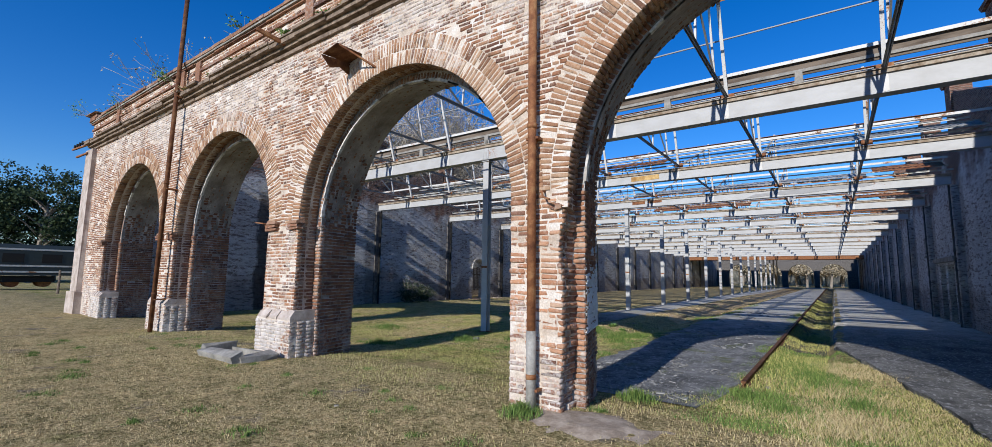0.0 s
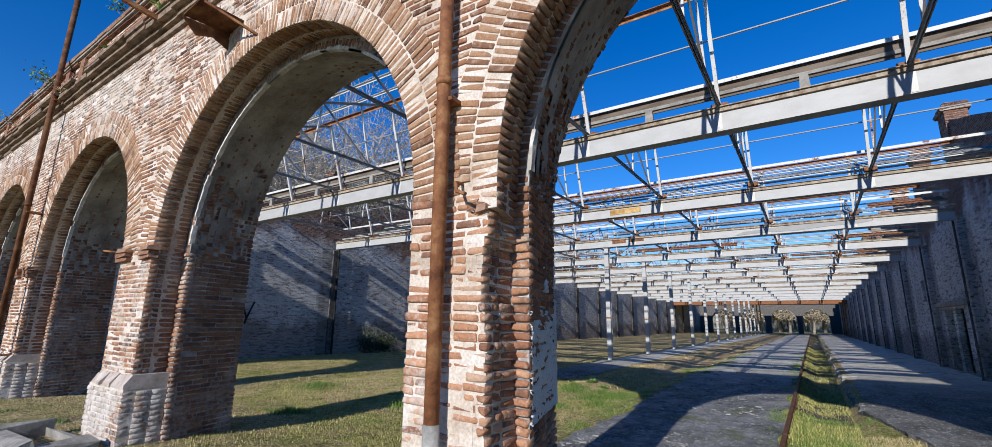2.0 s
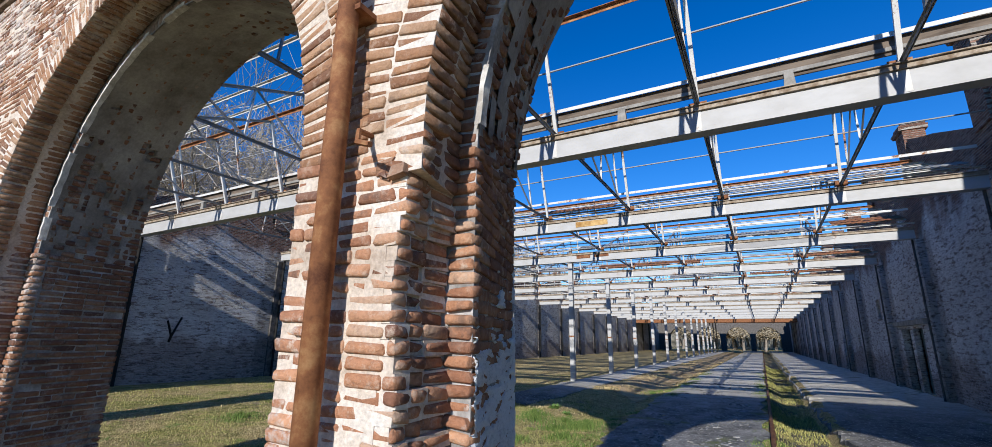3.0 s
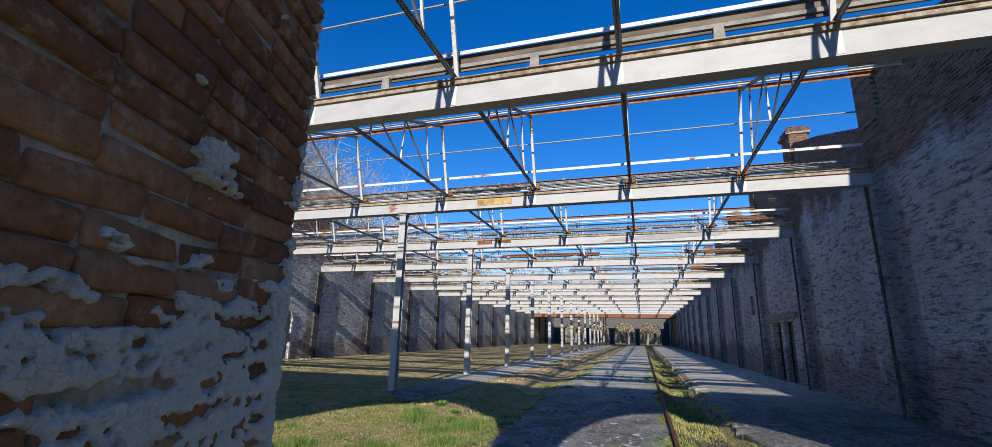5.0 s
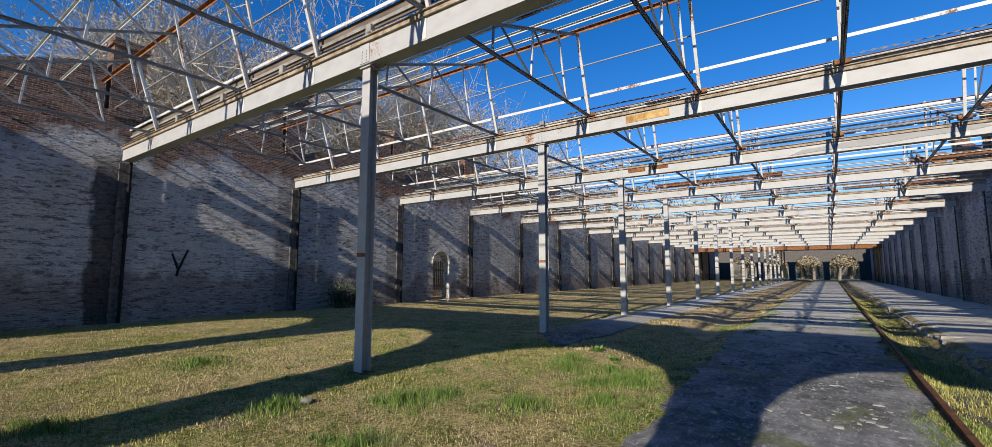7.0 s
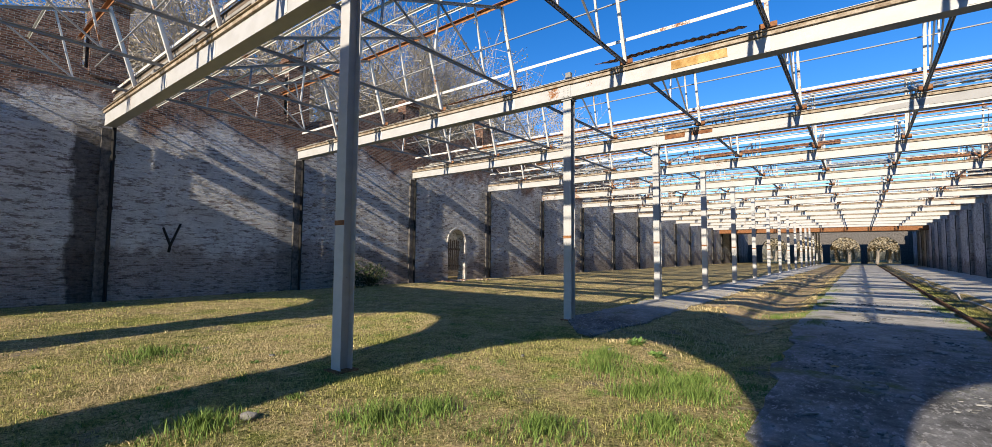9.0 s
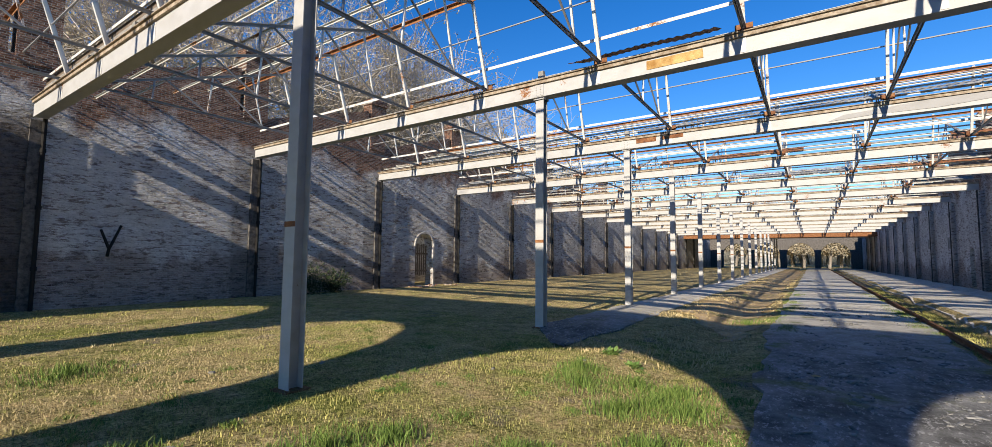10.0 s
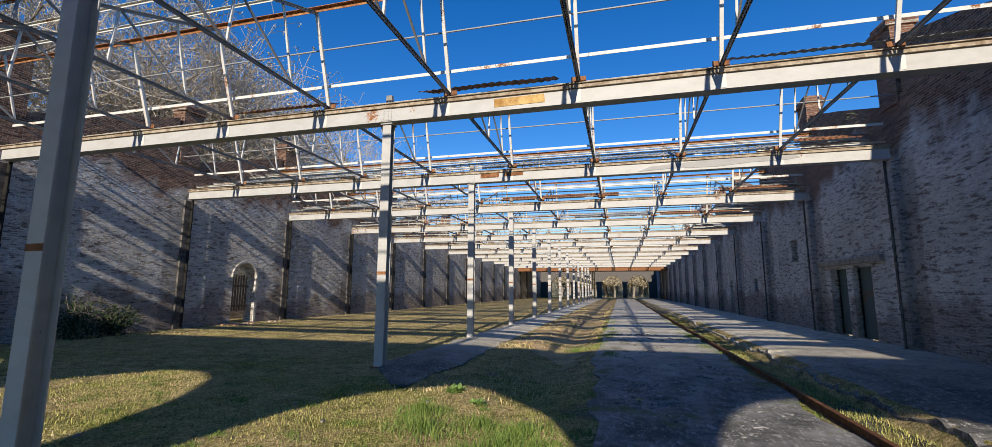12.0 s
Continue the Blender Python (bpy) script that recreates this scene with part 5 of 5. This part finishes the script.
def shrub(x, y, size, seed, label):
    g = thing("shrub", label, "shrub", at=(x, y, gz(x, y)))
    rng = random.Random(seed)
    st, lf = Shape(), Shape()
    for i in range(16):
        a, e = rng.uniform(0, 6.28), rng.uniform(0.5, 1.4)
        d = Vector((math.cos(a) * math.cos(e), math.sin(a) * math.cos(e), math.sin(e)))
        l = size * rng.uniform(0.5, 1.0)
        st.tube([(0, 0, 0), d * l * 0.6, d * l + Vector((0, 0, 0.1 * l))], [0.02, 0.012, 0.004], 4, False)
        for j in range(70):
            p = d * l * rng.uniform(0.25, 1.05) + Vector([rng.gauss(0, 0.11 * size) for _ in range(3)])
            p.z = max(0.02, p.z)
            u = Vector([rng.gauss(0, 1) for _ in range(3)]).normalized() * 0.05
            w = u.cross(Vector([rng.gauss(0, 1) for _ in range(3)])).normalized() * 0.03
            lf.add([p - u, p + w, p + u, p - w], [(0, 1, 2, 3)])
    part("stem", st, TWIG, g)
    part("foliage", lf, PINE, g, "small dark green leaves")
    return g


shrub(X_L + 0.6, 21.2, 1.5, 1, "dark bushy shrub against the shaded brick wall")
shrub(X_L + 0.5, 22.4, 1.2, 2, "dark bushy shrub against the shaded brick wall")
# dead branches standing against the wall and sprouting from the parapet
def twigs(name, x, y, z, aim, size, seed, label, leaves=0):
    g = thing(name, label, "branch", at=(x, y, z))
    rng = random.Random(seed)
    st, lf = Shape(), Shape()
    for i in range(5):
        d = (Vector(aim) + Vector([rng.gauss(0, 0.45) for _ in range(3)])).normalized()
        l = size * rng.uniform(0.5, 1.0)
        m = d * l * 0.5 + Vector([rng.gauss(0, 0.05) for _ in range(3)])
        st.tube([(0, 0, 0), m, d * l], [0.012, 0.008, 0.003], 4, False)
        for j in range(leaves):
            p = d * l * rng.uniform(0.6, 1.05) + Vector([rng.gauss(0, 0.09) for _ in range(3)])
            u = Vector([rng.gauss(0, 1) for _ in range(3)]).normalized() * 0.035
            w = u.cross(Vector([rng.gauss(0, 1) for _ in range(3)])).normalized() * 0.02
            lf.add([p - u, p + w, p + u, p - w], [(0, 1, 2, 3)])
    part("twig", st, TWIG, g)
    if leaves:
        part("leaf_cluster", lf, WEED, g)


twigs("parapet_sprig", -11.2, Y0, TOP, (0.1, -0.6, 1.0), 0.4, 3, "small leafy sprig growing from the parapet", 14)
twigs("parapet_sprig", -14.9, Y0 - 0.1, 6.9, (-0.3, -1.2, 0.5), 0.6, 4, "leafy branch growing out from the parapet", 22)
twigs("parapet_sprig", -19.0, Y0 - 0.1, 6.9, (-0.5, -1.0, 0.6), 0.6, 5, "leafy branch growing out from the parapet", 8)
twigs("parapet_sprig", -22.7, Y0 - 0.1, 7.4, (-0.9, -0.8, 0.4), 1.2, 6, "leafy branch growing out from the parapet", 16)
twigs("parapet_sprig", X_R, 26.6, 7.2, (-0.8, 0.3, 0.2), 0.9, 7, "bare branch growing out of the wall top", 3)
put_shape("dead_fork", Shape().tube([(X_L + 0.02, 14.15, 1.35), (X_L + 0.14, 14.15, 1.6)], [0.05, 0.05], 6).tube([(X_L + 0.14, 14.15, 1.58), (X_L + 0.2, 14.42, 2.35)], [0.05, 0.04], 6).tube([(X_L + 0.14, 14.15, 1.58), (X_L + 0.18, 13.9, 2.2)], [0.05, 0.04], 6), DARK, label="dead forked branch stuck in the limewashed wall", category="branch")


# ---- trees ----
def bare_tree(seed, height):
    """A leafless tree of tapered limbs down to fine twigs, with a few last leaves."""
    g = thing("bare_tree", "tall leafless tree with fine pale twigs", "tree", "trees behind the wall")
    rng = random.Random(seed)
    wood, lf, fine = Shape(), Shape(), Shape()

    def grow(p, d, length, radius, level):
        n = 4 if level < 3 else 2
        pts, rad = [p], [radius]
        q, v = p, d
        for i in range(n):
            v = (v + Vector([rng.gauss(0, 0.13) for _ in range(3)]) + Vector((0, 0, 0.05))).normalized()
            q = q + v * (length / n)
            pts.append(q)
            rad.append(max(0.015, radius * (1 - 0.45 * (i + 1) / n)))
        (wood if level < 3 else fine).tube(pts, rad, 6 if level < 2 else (4 if level < 3 else 3), False)
        if level >= 5:
            for _ in range(4):
                q = q + Vector([rng.gauss(0, 0.12) for _ in range(3)])
                u = Vector([rng.gauss(0, 1) for _ in range(3)]).normalized() * 0.065
                w = u.cross(Vector((0.3, 0.5, 1))).normalized() * 0.045
                lf.add([q - u, q + w, q + u, q - w], [(0, 1, 2, 3)])
            return
        kids = (6, 5, 5, 4, 3)[level]
        for i in range(kids):
            t = rng.uniform(0.4, 1.0) if i else 1.0
            k = min(n, max(1, round(t * n)))
            e = (v + Vector([rng.gauss(0, 0.55) for _ in range(3)]) + Vector((0, 0, 0.12))).normalized()
            grow(pts[k], e, length * rng.uniform(0.55, 0.8), rad[k] * (0.62 if i else 0.8), level + 1)

    grow(Vector((0, 0, -0.3)), Vector((0, 0, 1)), height * 0.36, height * 0.016, 0)
    part("trunk", wood, TWIG, g)
    tagged(part("fine_growth", fine, TWIG_PALE, g, "fine pale grey twig growth"), kind="stuff")
    if lf.count():
        tagged(part("last_foliage", lf, DRY_LEAF, g, "few last tan leaves"), kind="stuff")
    return g


bare = [bare_tree(3, 24.0), bare_tree(8, 22.0)]
first = [(-33.5, 26, 1.0, 0.4), (-34, 38, 1.0, 2.1)]
for ob, (x, y, sc, a) in zip(bare, first):
    ob.location, ob.rotation_euler = (x, y, -0.3), (0, 0, a)
for i, (x, y, a) in enumerate(((-29.5, 32, 1.0), (-30, 20, 2.6), (-33, 56, 4.0), (-34, 70, 5.2), (-30, 46, 0.7), (-34, 30, 3.3), (-31.5, 24, 5.0), (-32, 41, 1.9), (-35, 50, 2.8), (-31, 35, 4.1), (-16, 150, 1.5), (-6, 156, 3.0), (2, 150, 0.2), (9, 152, 2.2), (-11, 148, 4.4), (-13.5, 162, 0.9), (-8, 166, 2.0), (-2, 163, 3.7), (4, 168, 5.0), (-20, 158, 1.1), (-31, 29, 0.2), (-36, 36, 1.2), (-30.5, 23, 4.6), (-33, 45, 3.0))):
    copy_thing(bare[i % 2], pose(x if y > 100 else x - 4.5, y, -0.3, 0, 0, math.degrees(a)))


def leafy_tree(seed, height, leaf=None, label="tall dark evergreen with ragged flat crown", group="far evergreens"):
    """A dark evergreen with a bare lower trunk and a flat ragged crown of many small leaf sprays."""
    g = thing("broadleaf_tree" if leaf else "evergreen_tree", label, "tree", group)
    rng = random.Random(seed)
    wood, lf = Shape(), Shape()
    top = Vector((rng.uniform(-1, 1), rng.uniform(-1, 1), height * 0.8))
    wood.tube([(0, 0, -0.3), top * 0.5 + Vector((0.3, 0, 0)), top], [0.35, 0.25, 0.12], 7, False)
    for i in range(15):
        b = top * rng.uniform(0.42, 1.0)
        a = rng.uniform(0, 6.28)
        e = b + Vector((math.cos(a), math.sin(a), rng.uniform(0.2, 0.9))) * height * rng.uniform(0.14, 0.26)
        wood.tube([b, (b + e) / 2 + Vector((0, 0, 0.3)), e], [0.13, 0.08, 0.03], 5, False)
        for c in range(9):
            m = e + Vector([rng.gauss(0, height * 0.05) for _ in range(3)])
            for j in range(34):
                p = m + Vector((rng.gauss(0, 0.55), rng.gauss(0, 0.55), rng.gauss(0, 0.28)))
                u = Vector([rng.gauss(0, 1) for _ in range(3)]).normalized() * 0.22
                w = u.cross(Vector([rng.gauss(0, 1) for _ in range(3)])).normalized() * 0.11
                lf.add([p - u, p + w, p + u, p - w], [(0, 1, 2, 3)])
    part("trunk", wood, TWIG, g)
    tagged(part("crown", lf, leaf or PINE, g), kind="stuff")
    return g


ever = [leafy_tree(1, 17.0), leafy_tree(2, 15.0)]
for ob, y in zip(ever, (2, 9)):
    ob.location = (-92, y, -0.2)
for i in range(40):
    copy_thing(ever[i % 2], pose(-84 - (i * 7) % 19, -40 + 2.8 * i, -0.6 - (i * 3) % 4, 0, 0, 77 * i))
grey = leafy_tree(5, 9.0, DRY_LEAF, "grey-brown winter tree beyond the far arches", "trees beyond the end")
grey.location = (-20, 141, -0.4)
for i in range(22):
    copy_thing(grey, pose(-30 + 2.1 * i, 156 + (i * 7) % 13, 0.6 + (i * 3) % 3, 0, 0, 71 * i))
for i in range(13):
    copy_thing(grey, pose(-17.5 + 2.4 * i, 138 + (i * 5) % 11, -0.6 - (i * 3) % 3, 0, 0, 50 * i))


wood = Shape()
ridge = [(-90 + 1.5 * i, 5.0 + 1.6 * wob(i * 0.23, 1.0) + 1.2 * wob(i * 0.9, 4.0)) for i in range(100)]
wood.prism([(-90, -1.0)] + ridge + [(58.5, -1.0)], 1, 190.0, 192.0)
put_shape("backdrop", wood, FAR_WOOD, label="hazy grey-brown line of far winter woods", category="backdrop", kind="structure")


# ---- railway carriage beyond the field ----
g = thing("railway_carriage", "dark grey-green railway carriage with pale stripes", "carriage", at=(-57, 0, -0.03))
L0, L1 = -16.0, 12.0
part("body", Shape().prism([(-1.4, 1.0), (1.4, 1.0), (1.4, 3.2), (1.1, 3.65), (-1.1, 3.65), (-1.4, 3.2)], 1, L0, L1), CARRIAGE, g)
for z in (1.25, 1.75, 3.15):
    part("stripe", Shape().box(1.4, 1.42, L0, L1, z, z + 0.14), PALE_STEEL, g, "pale grey stripe")
for i in range(11):
    y = L0 + 1.6 + 2.4 * i
    part("window", Shape().box(1.4, 1.425, y, y + 1.3, 2.1, 2.85), DARK, g, "dark carriage window")
for y in (L0 + 3, L1 - 3):
    part("bogie", Shape().box(-1.2, 1.2, y - 1.6, y + 1.6, 0.45, 0.95), DARK, g)
    for dy in (-1.0, 1.0):
        for x in (-0.85, 0.85):
            part("wheel", Shape().tube([(x - 0.07, y + dy, 0.46), (x + 0.07, y + dy, 0.46)], 0.46, 14), RUST, g)
for i in range(5):
    p = thing("fence_post", "dark wooden fence post in the field", "post", "fence posts", at=(-46, -6 + 5 * i, -0.03))
    part("stake", Shape().tube([(0, 0, -0.2), (0.02, 0, 1.5)], [0.08, 0.07], 7), WOOD, p)


# ---- bricks of the arcade ----
rng = random.Random(99)
COURSE, NEAR = 0.067, []
face, rings, jambs, wash = [], [], [], []
EYE3 = [[1, 0, 0], [0, 1, 0], [0, 0, 1]]


def lay(out, a, b, z, near=None):
    """Bricks along x from a to b in one course of the front face."""
    a, b = a - 0.012, b + 0.012
    x = a
    while x < b - 0.03:
        w = rng.choice((0.215, 0.235, 0.115, 0.225)) if x > a else rng.choice((0.235, 0.115))
        w = min(w, b - x)
        if b - x - w < 0.06:
            w = b - x
        deep = rng.uniform(-0.004, 0.008) - (0.02 if rng.random() < 0.08 else 0.0)
        y = Y0 - deep
        blk = ((x + w / 2, y + 0.048, z), EYE3, (w / 2 - 0.008, 0.05, COURSE / 2 - rng.uniform(0.008, 0.011)))
        (near if near is not None else out).append(blk)
        x += w


def broken_edge(z):
    """Where the crumbled corner of the pier ends in one course."""
    return -2.635 + 0.045 * wob(z * 1.9, 7.0) + 0.03 * wob(z * 7.0, 2.0)


def broken_corner(out, z):
    """The rough return of the crumbled corner, back to the inner order."""
    e = broken_edge(z)
    for y, w in ((Y0 + 0.105, 0.11), (Y0 + 0.22, 0.20)):
        q = e - 0.02 + rng.uniform(-0.022, 0.018)
        out.append(((q - 0.06, y + w / 2, z), EYE3, (0.06, w / 2 - 0.007, COURSE / 2 - rng.uniform(0.007, 0.011))))
        bed.box(-2.73, q - rng.uniform(0.006, 0.02), y - 0.004, y + w + 0.004, z - COURSE / 2, z + COURSE / 2, 0.004, rng)
    bed.box(-2.73, e - 0.012, Y0 + rng.uniform(0.002, 0.008), Y0 + 0.105, z - COURSE / 2, z + COURSE / 2, 0.003, rng)


z = -0.2
near_front = []
bed = Shape()
while z < TOP - 0.16:
    z += COURSE
    if 6.04 < z < 6.42:
        continue
    gaps = []
    for c, r1, s1, r2, s2, zc in sorted(ARCHES):
        if z < zc:
            gaps.append((c - r1, c + r1))
        elif z < zc + r1 + 0.49:
            w = math.sqrt((r1 + 0.49) ** 2 - (z - zc) ** 2)
            gaps.append((c - w, c + w))
    a = F_L
    zz = z
    for g0, g1 in gaps + [(F_R, F_R)]:
        if g0 > a:
            here = near_front if abs(a + 3.36) < 0.2 and 0.55 < z < 2.5 else None
            if abs(a + 3.36) < 0.2 and z < IMPOST:
                lay(face, a, broken_edge(zz), zz, here)
                broken_corner(face if here is None else here, zz)
            else:
                lay(face, a, g0, zz, here)
        a = max(a, g1)

def crust_at(y, z):
    """How thick the limewash still sits on the near jamb: more low down, along the joints and at the inner corner."""
    low = min(1.0, max(0.0, (1.80 + 0.16 * noise.noise(Vector((y * 5.0, 4.0, 1.0))) - z) / 0.30))
    patch = math.exp(-((y - 6.05) / 0.11) ** 2 - ((z - 1.90) / 0.075) ** 2)
    corner = math.exp(-((y - Y2) / 0.04) ** 2)
    joint = math.cos(2 * math.pi * (z + 0.2) / COURSE)
    rough = 0.5 * noise.noise(Vector((y * 4.0, z * 9.0, 2.0))) + 0.6 * noise.noise(Vector((y * 10, z * 26, 5.0))) + 0.42 * noise.noise(Vector((y * 38, z * 50, 9.0)))
    return rough - 0.13 * joint - 0.75 + 0.93 * low + 1.25 * patch + 0.75 * corner


for c, r1, s1, r2, s2, zc in ARCHES:
    # two rings of voussoirs on the face
    for r0, thick, ya, y1 in ((r1, 0.235, Y0, Y0 + 0.205), (r1 + 0.7 * (s1 - r1), 0.12, Y0 + 0.215, Y1), (r1 + 0.248, 0.235, Y0, Y0 + 0.1)):
        n = int(math.pi * (r0 + 0.06) / COURSE)
        for i in range(n):
            a = math.pi * (i + 0.5) / n
            rad, tan = [-math.cos(a), 0, math.sin(a)], [math.sin(a), 0, math.cos(a)]
            rm = r0 + thick / 2
            y0 = ya - rng.uniform(-0.004, 0.012)
            p = (c + rad[0] * rm, (y0 + y1) / 2, zc + rad[2] * rm)
            rings.append((p, [rad, [0, 1, 0], tan], (thick / 2, (y1 - y0) / 2, math.pi * rm / n / 2 - 0.009)))
    # soffit of the inner order
    n = int(math.pi * r2 / COURSE)
    for i in range(n):
        a = math.pi * (i + 0.5) / n
        rad, tan = [-math.cos(a), 0, math.sin(a)], [math.sin(a), 0, math.cos(a)]
        y = Y1
        while y < Y2 - 0.02:
            w = min(rng.choice((0.235, 0.115, 0.235)), Y2 - y)
            rm = r2 + (s2 - r2) * (y + w / 2 - Y1) / (Y2 - Y1) + 0.05 + rng.uniform(-0.006, 0.006)
            jambs.append(((c + rad[0] * rm, y + w / 2, zc + rad[2] * rm), [rad, [0, 1, 0], tan], (0.05, w / 2 - 0.006, math.pi * r2 / n / 2 - 0.007)))
            y += w
    # jambs, both orders
    for s, x0, x1, x2, x3 in ((1, c - r1, c - s1, c - r2, c - s2), (-1, c + r1, c + s1, c + r2, c + s2)):
        lean = math.atan2(x2 - x3, Y2 - Y1)
        splay = [[math.cos(lean), math.sin(lean), 0], [-math.sin(lean), math.cos(lean), 0], [0, 0, 1]]
        z = -0.2
        while z < zc - 0.02:
            z += COURSE
            pier_a = s == 1 and c > -1
            if not pier_a or z > IMPOST:
                for y, w in ((Y0 + 0.10, 0.10), (Y0 + 0.21, Y1 - Y0 - 0.21)):
                    q = x0 + (x1 - x0) * (y + w / 2 - Y0) / (Y1 - Y0)
                    jambs.append(((q - s * 0.045 + s * rng.uniform(-0.004, 0.006), y + w / 2, z), EYE3, (0.05, w / 2 - 0.006, COURSE / 2 - 0.009)))
            # front edge of the inner order
            blk = (((x1 + x2) / 2 - s * 0.012, Y1 + 0.045 - rng.uniform(0.0, 0.012), z), EYE3, (abs(x2 - x1) / 2 + 0.014 + rng.uniform(-0.008, 0.004), 0.05, COURSE / 2 - rng.uniform(0.007, 0.011)))
            (near_front if pier_a and 0.55 < z < 2.5 else face).append(blk)
            y = Y1 + 0.1
            first = True
            while y < Y2 - 0.03:
                w = rng.choice((0.235, 0.115, 0.225)) if first else 0.235
                w = min(w, Y2 - y)
                if Y2 - y - w < 0.07:
                    w = Y2 - y
                q = x2 + (x3 - x2) * (y + w / 2 - Y1) / (Y2 - Y1) - s * 0.045 + s * (rng.uniform(-0.006, 0.008) - (0.025 if rng.random() < 0.025 else 0))
                half = w / 2 / math.cos(lean)
                blk = ((q, y + w / 2, z), splay, (0.05, half - 0.006, COURSE / 2 - rng.uniform(0.006, 0.011)))
                if pier_a and 0.85 < z < 2.75:
                    wash.append(((q, y + w / 2, z), splay, (0.05, half - 0.002, COURSE / 2 - 0.003)))
                else:
                    jambs.append(blk)
                y += w
                first = False

for name, blocks, mat, label in (("face_bricks", face, BRICK, "weathered orange and red bricks"), ("arch_bricks", rings, BRICK_RING, "orange arch bricks set on edge"), ("jamb_bricks", jambs, BRICK_DARK, "darker bricks of the arch sides")):
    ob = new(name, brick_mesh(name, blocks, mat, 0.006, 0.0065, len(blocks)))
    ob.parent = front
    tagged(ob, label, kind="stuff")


def single_bricks(blocks, mat, seed, chamfer):
    """Bricks as objects of their own, alike lengths sharing a few worn meshes."""
    rng = random.Random(seed)
    stock = {}
    for p, ax, h in blocks:
        key = (round(h[0], 3), round(h[1] * 2, 2) / 2, rng.randrange(6))
        if key not in stock:
            stock[key] = brick_mesh("brick", [((0, 0, 0), EYE3, (key[0] - 0.001, key[1], (0.0240 if mat is BRICK_ONE else 0.0285) + 0.0006 * key[2]))], mat, chamfer, 0.009 if mat is BRICK_ONE else 0.006, len(stock) + seed)
        ob = new("brick", stock[key])
        ob.parent = front
        ob.location = (p[0], p[1] + (rng.uniform(-0.012, 0.012) if mat is BRICK_ONE else 0.0), p[2])
        ob.rotation_euler = (rng.uniform(-0.05, 0.05), rng.uniform(-0.025, 0.025), math.atan2(ax[0][1], ax[0][0]) + rng.uniform(-0.02, 0.02))


part("broken_mortar", bed, MORTAR, front, "pale lime mortar of the crumbled pier corner")
single_bricks(near_front, BRICK_ONE, 5, 0.010)
single_bricks(wash, BRICK_JAMB, 6, 0.007)

# flaking limewash crust on the near jamb, standing proud of the bricks
c, r1, s1, r2, rb, zc = ARCHES[0]
cell = 0.005
rows, cols = int(1.95 / cell), int((Y2 - Y1 - 0.01) / cell)
spot, v, f = {}, [], []


def crust_vertex(i, j):
    if (i, j) not in spot:
        y, z = Y1 + 0.01 + i * cell, 0.85 + j * cell
        h = crust_at(y, z)
        rise = 0.014 * min(1.0, max(-2.2, h * 12.0)) + 0.008 * min(1.0, max(0.0, h))
        rise += 0.007 * noise.noise(Vector((y * 9, z * 13, 3.0))) + 0.010 * (0.35 - abs(noise.noise(Vector((y * 22, z * 34, 7.0))))) + 0.009 * (0.35 - abs(noise.noise(Vector((y * 55, z * 70, 0))))) + 0.003 * noise.noise(Vector((y * 150, z * 150, 4)))
        spot[(i, j)] = len(v)
        v.append((c - (r2 + (rb - r2) * (y - Y1) / (Y2 - Y1)) + 0.004 + rise, y, z))
    return spot[(i, j)]


for i in range(cols):
    for j in range(rows):
        if crust_at(Y1 + 0.01 + (i + 0.5) * cell, 0.85 + (j + 0.5) * cell) > -0.22:
            f.append((crust_vertex(i, j), crust_vertex(i + 1, j), crust_vertex(i + 1, j + 1), crust_vertex(i, j + 1)))
part("lime_crust", Shape().add(v, f), CRUST, front, "flaking grey-white limewash crust")

# loose chips of stone and concrete on the lane
rng = random.Random(61)
chips = []
while len(chips) < 1500:
    x, y = rng.uniform(-4.2, -1.8), 7.0 + 22.0 * rng.random() ** 1.4
    if wob(x, y, 0.9) + 0.4 * wob(x + 9, y, 2.5) < -0.05:
        continue
    a, s = rng.uniform(0, 3.14), rng.choice((0.012, 0.02, 0.03, 0.05)) * rng.uniform(0.6, 1.3)
    chips.append(((x, y, gz(x, y) + 0.026), [[math.cos(a), math.sin(a), 0], [-math.sin(a), math.cos(a), 0], [0, 0, 1]], (s, s * rng.uniform(0.4, 0.8), 0.004 + 0.15 * s)))
ob = new("lane_chips", brick_mesh("lane_chips", chips, CHIP, 0.006, 0.012, 3))
tagged(ob, "pale stone and concrete chips lying on the lane", "rubble", kind="stuff")
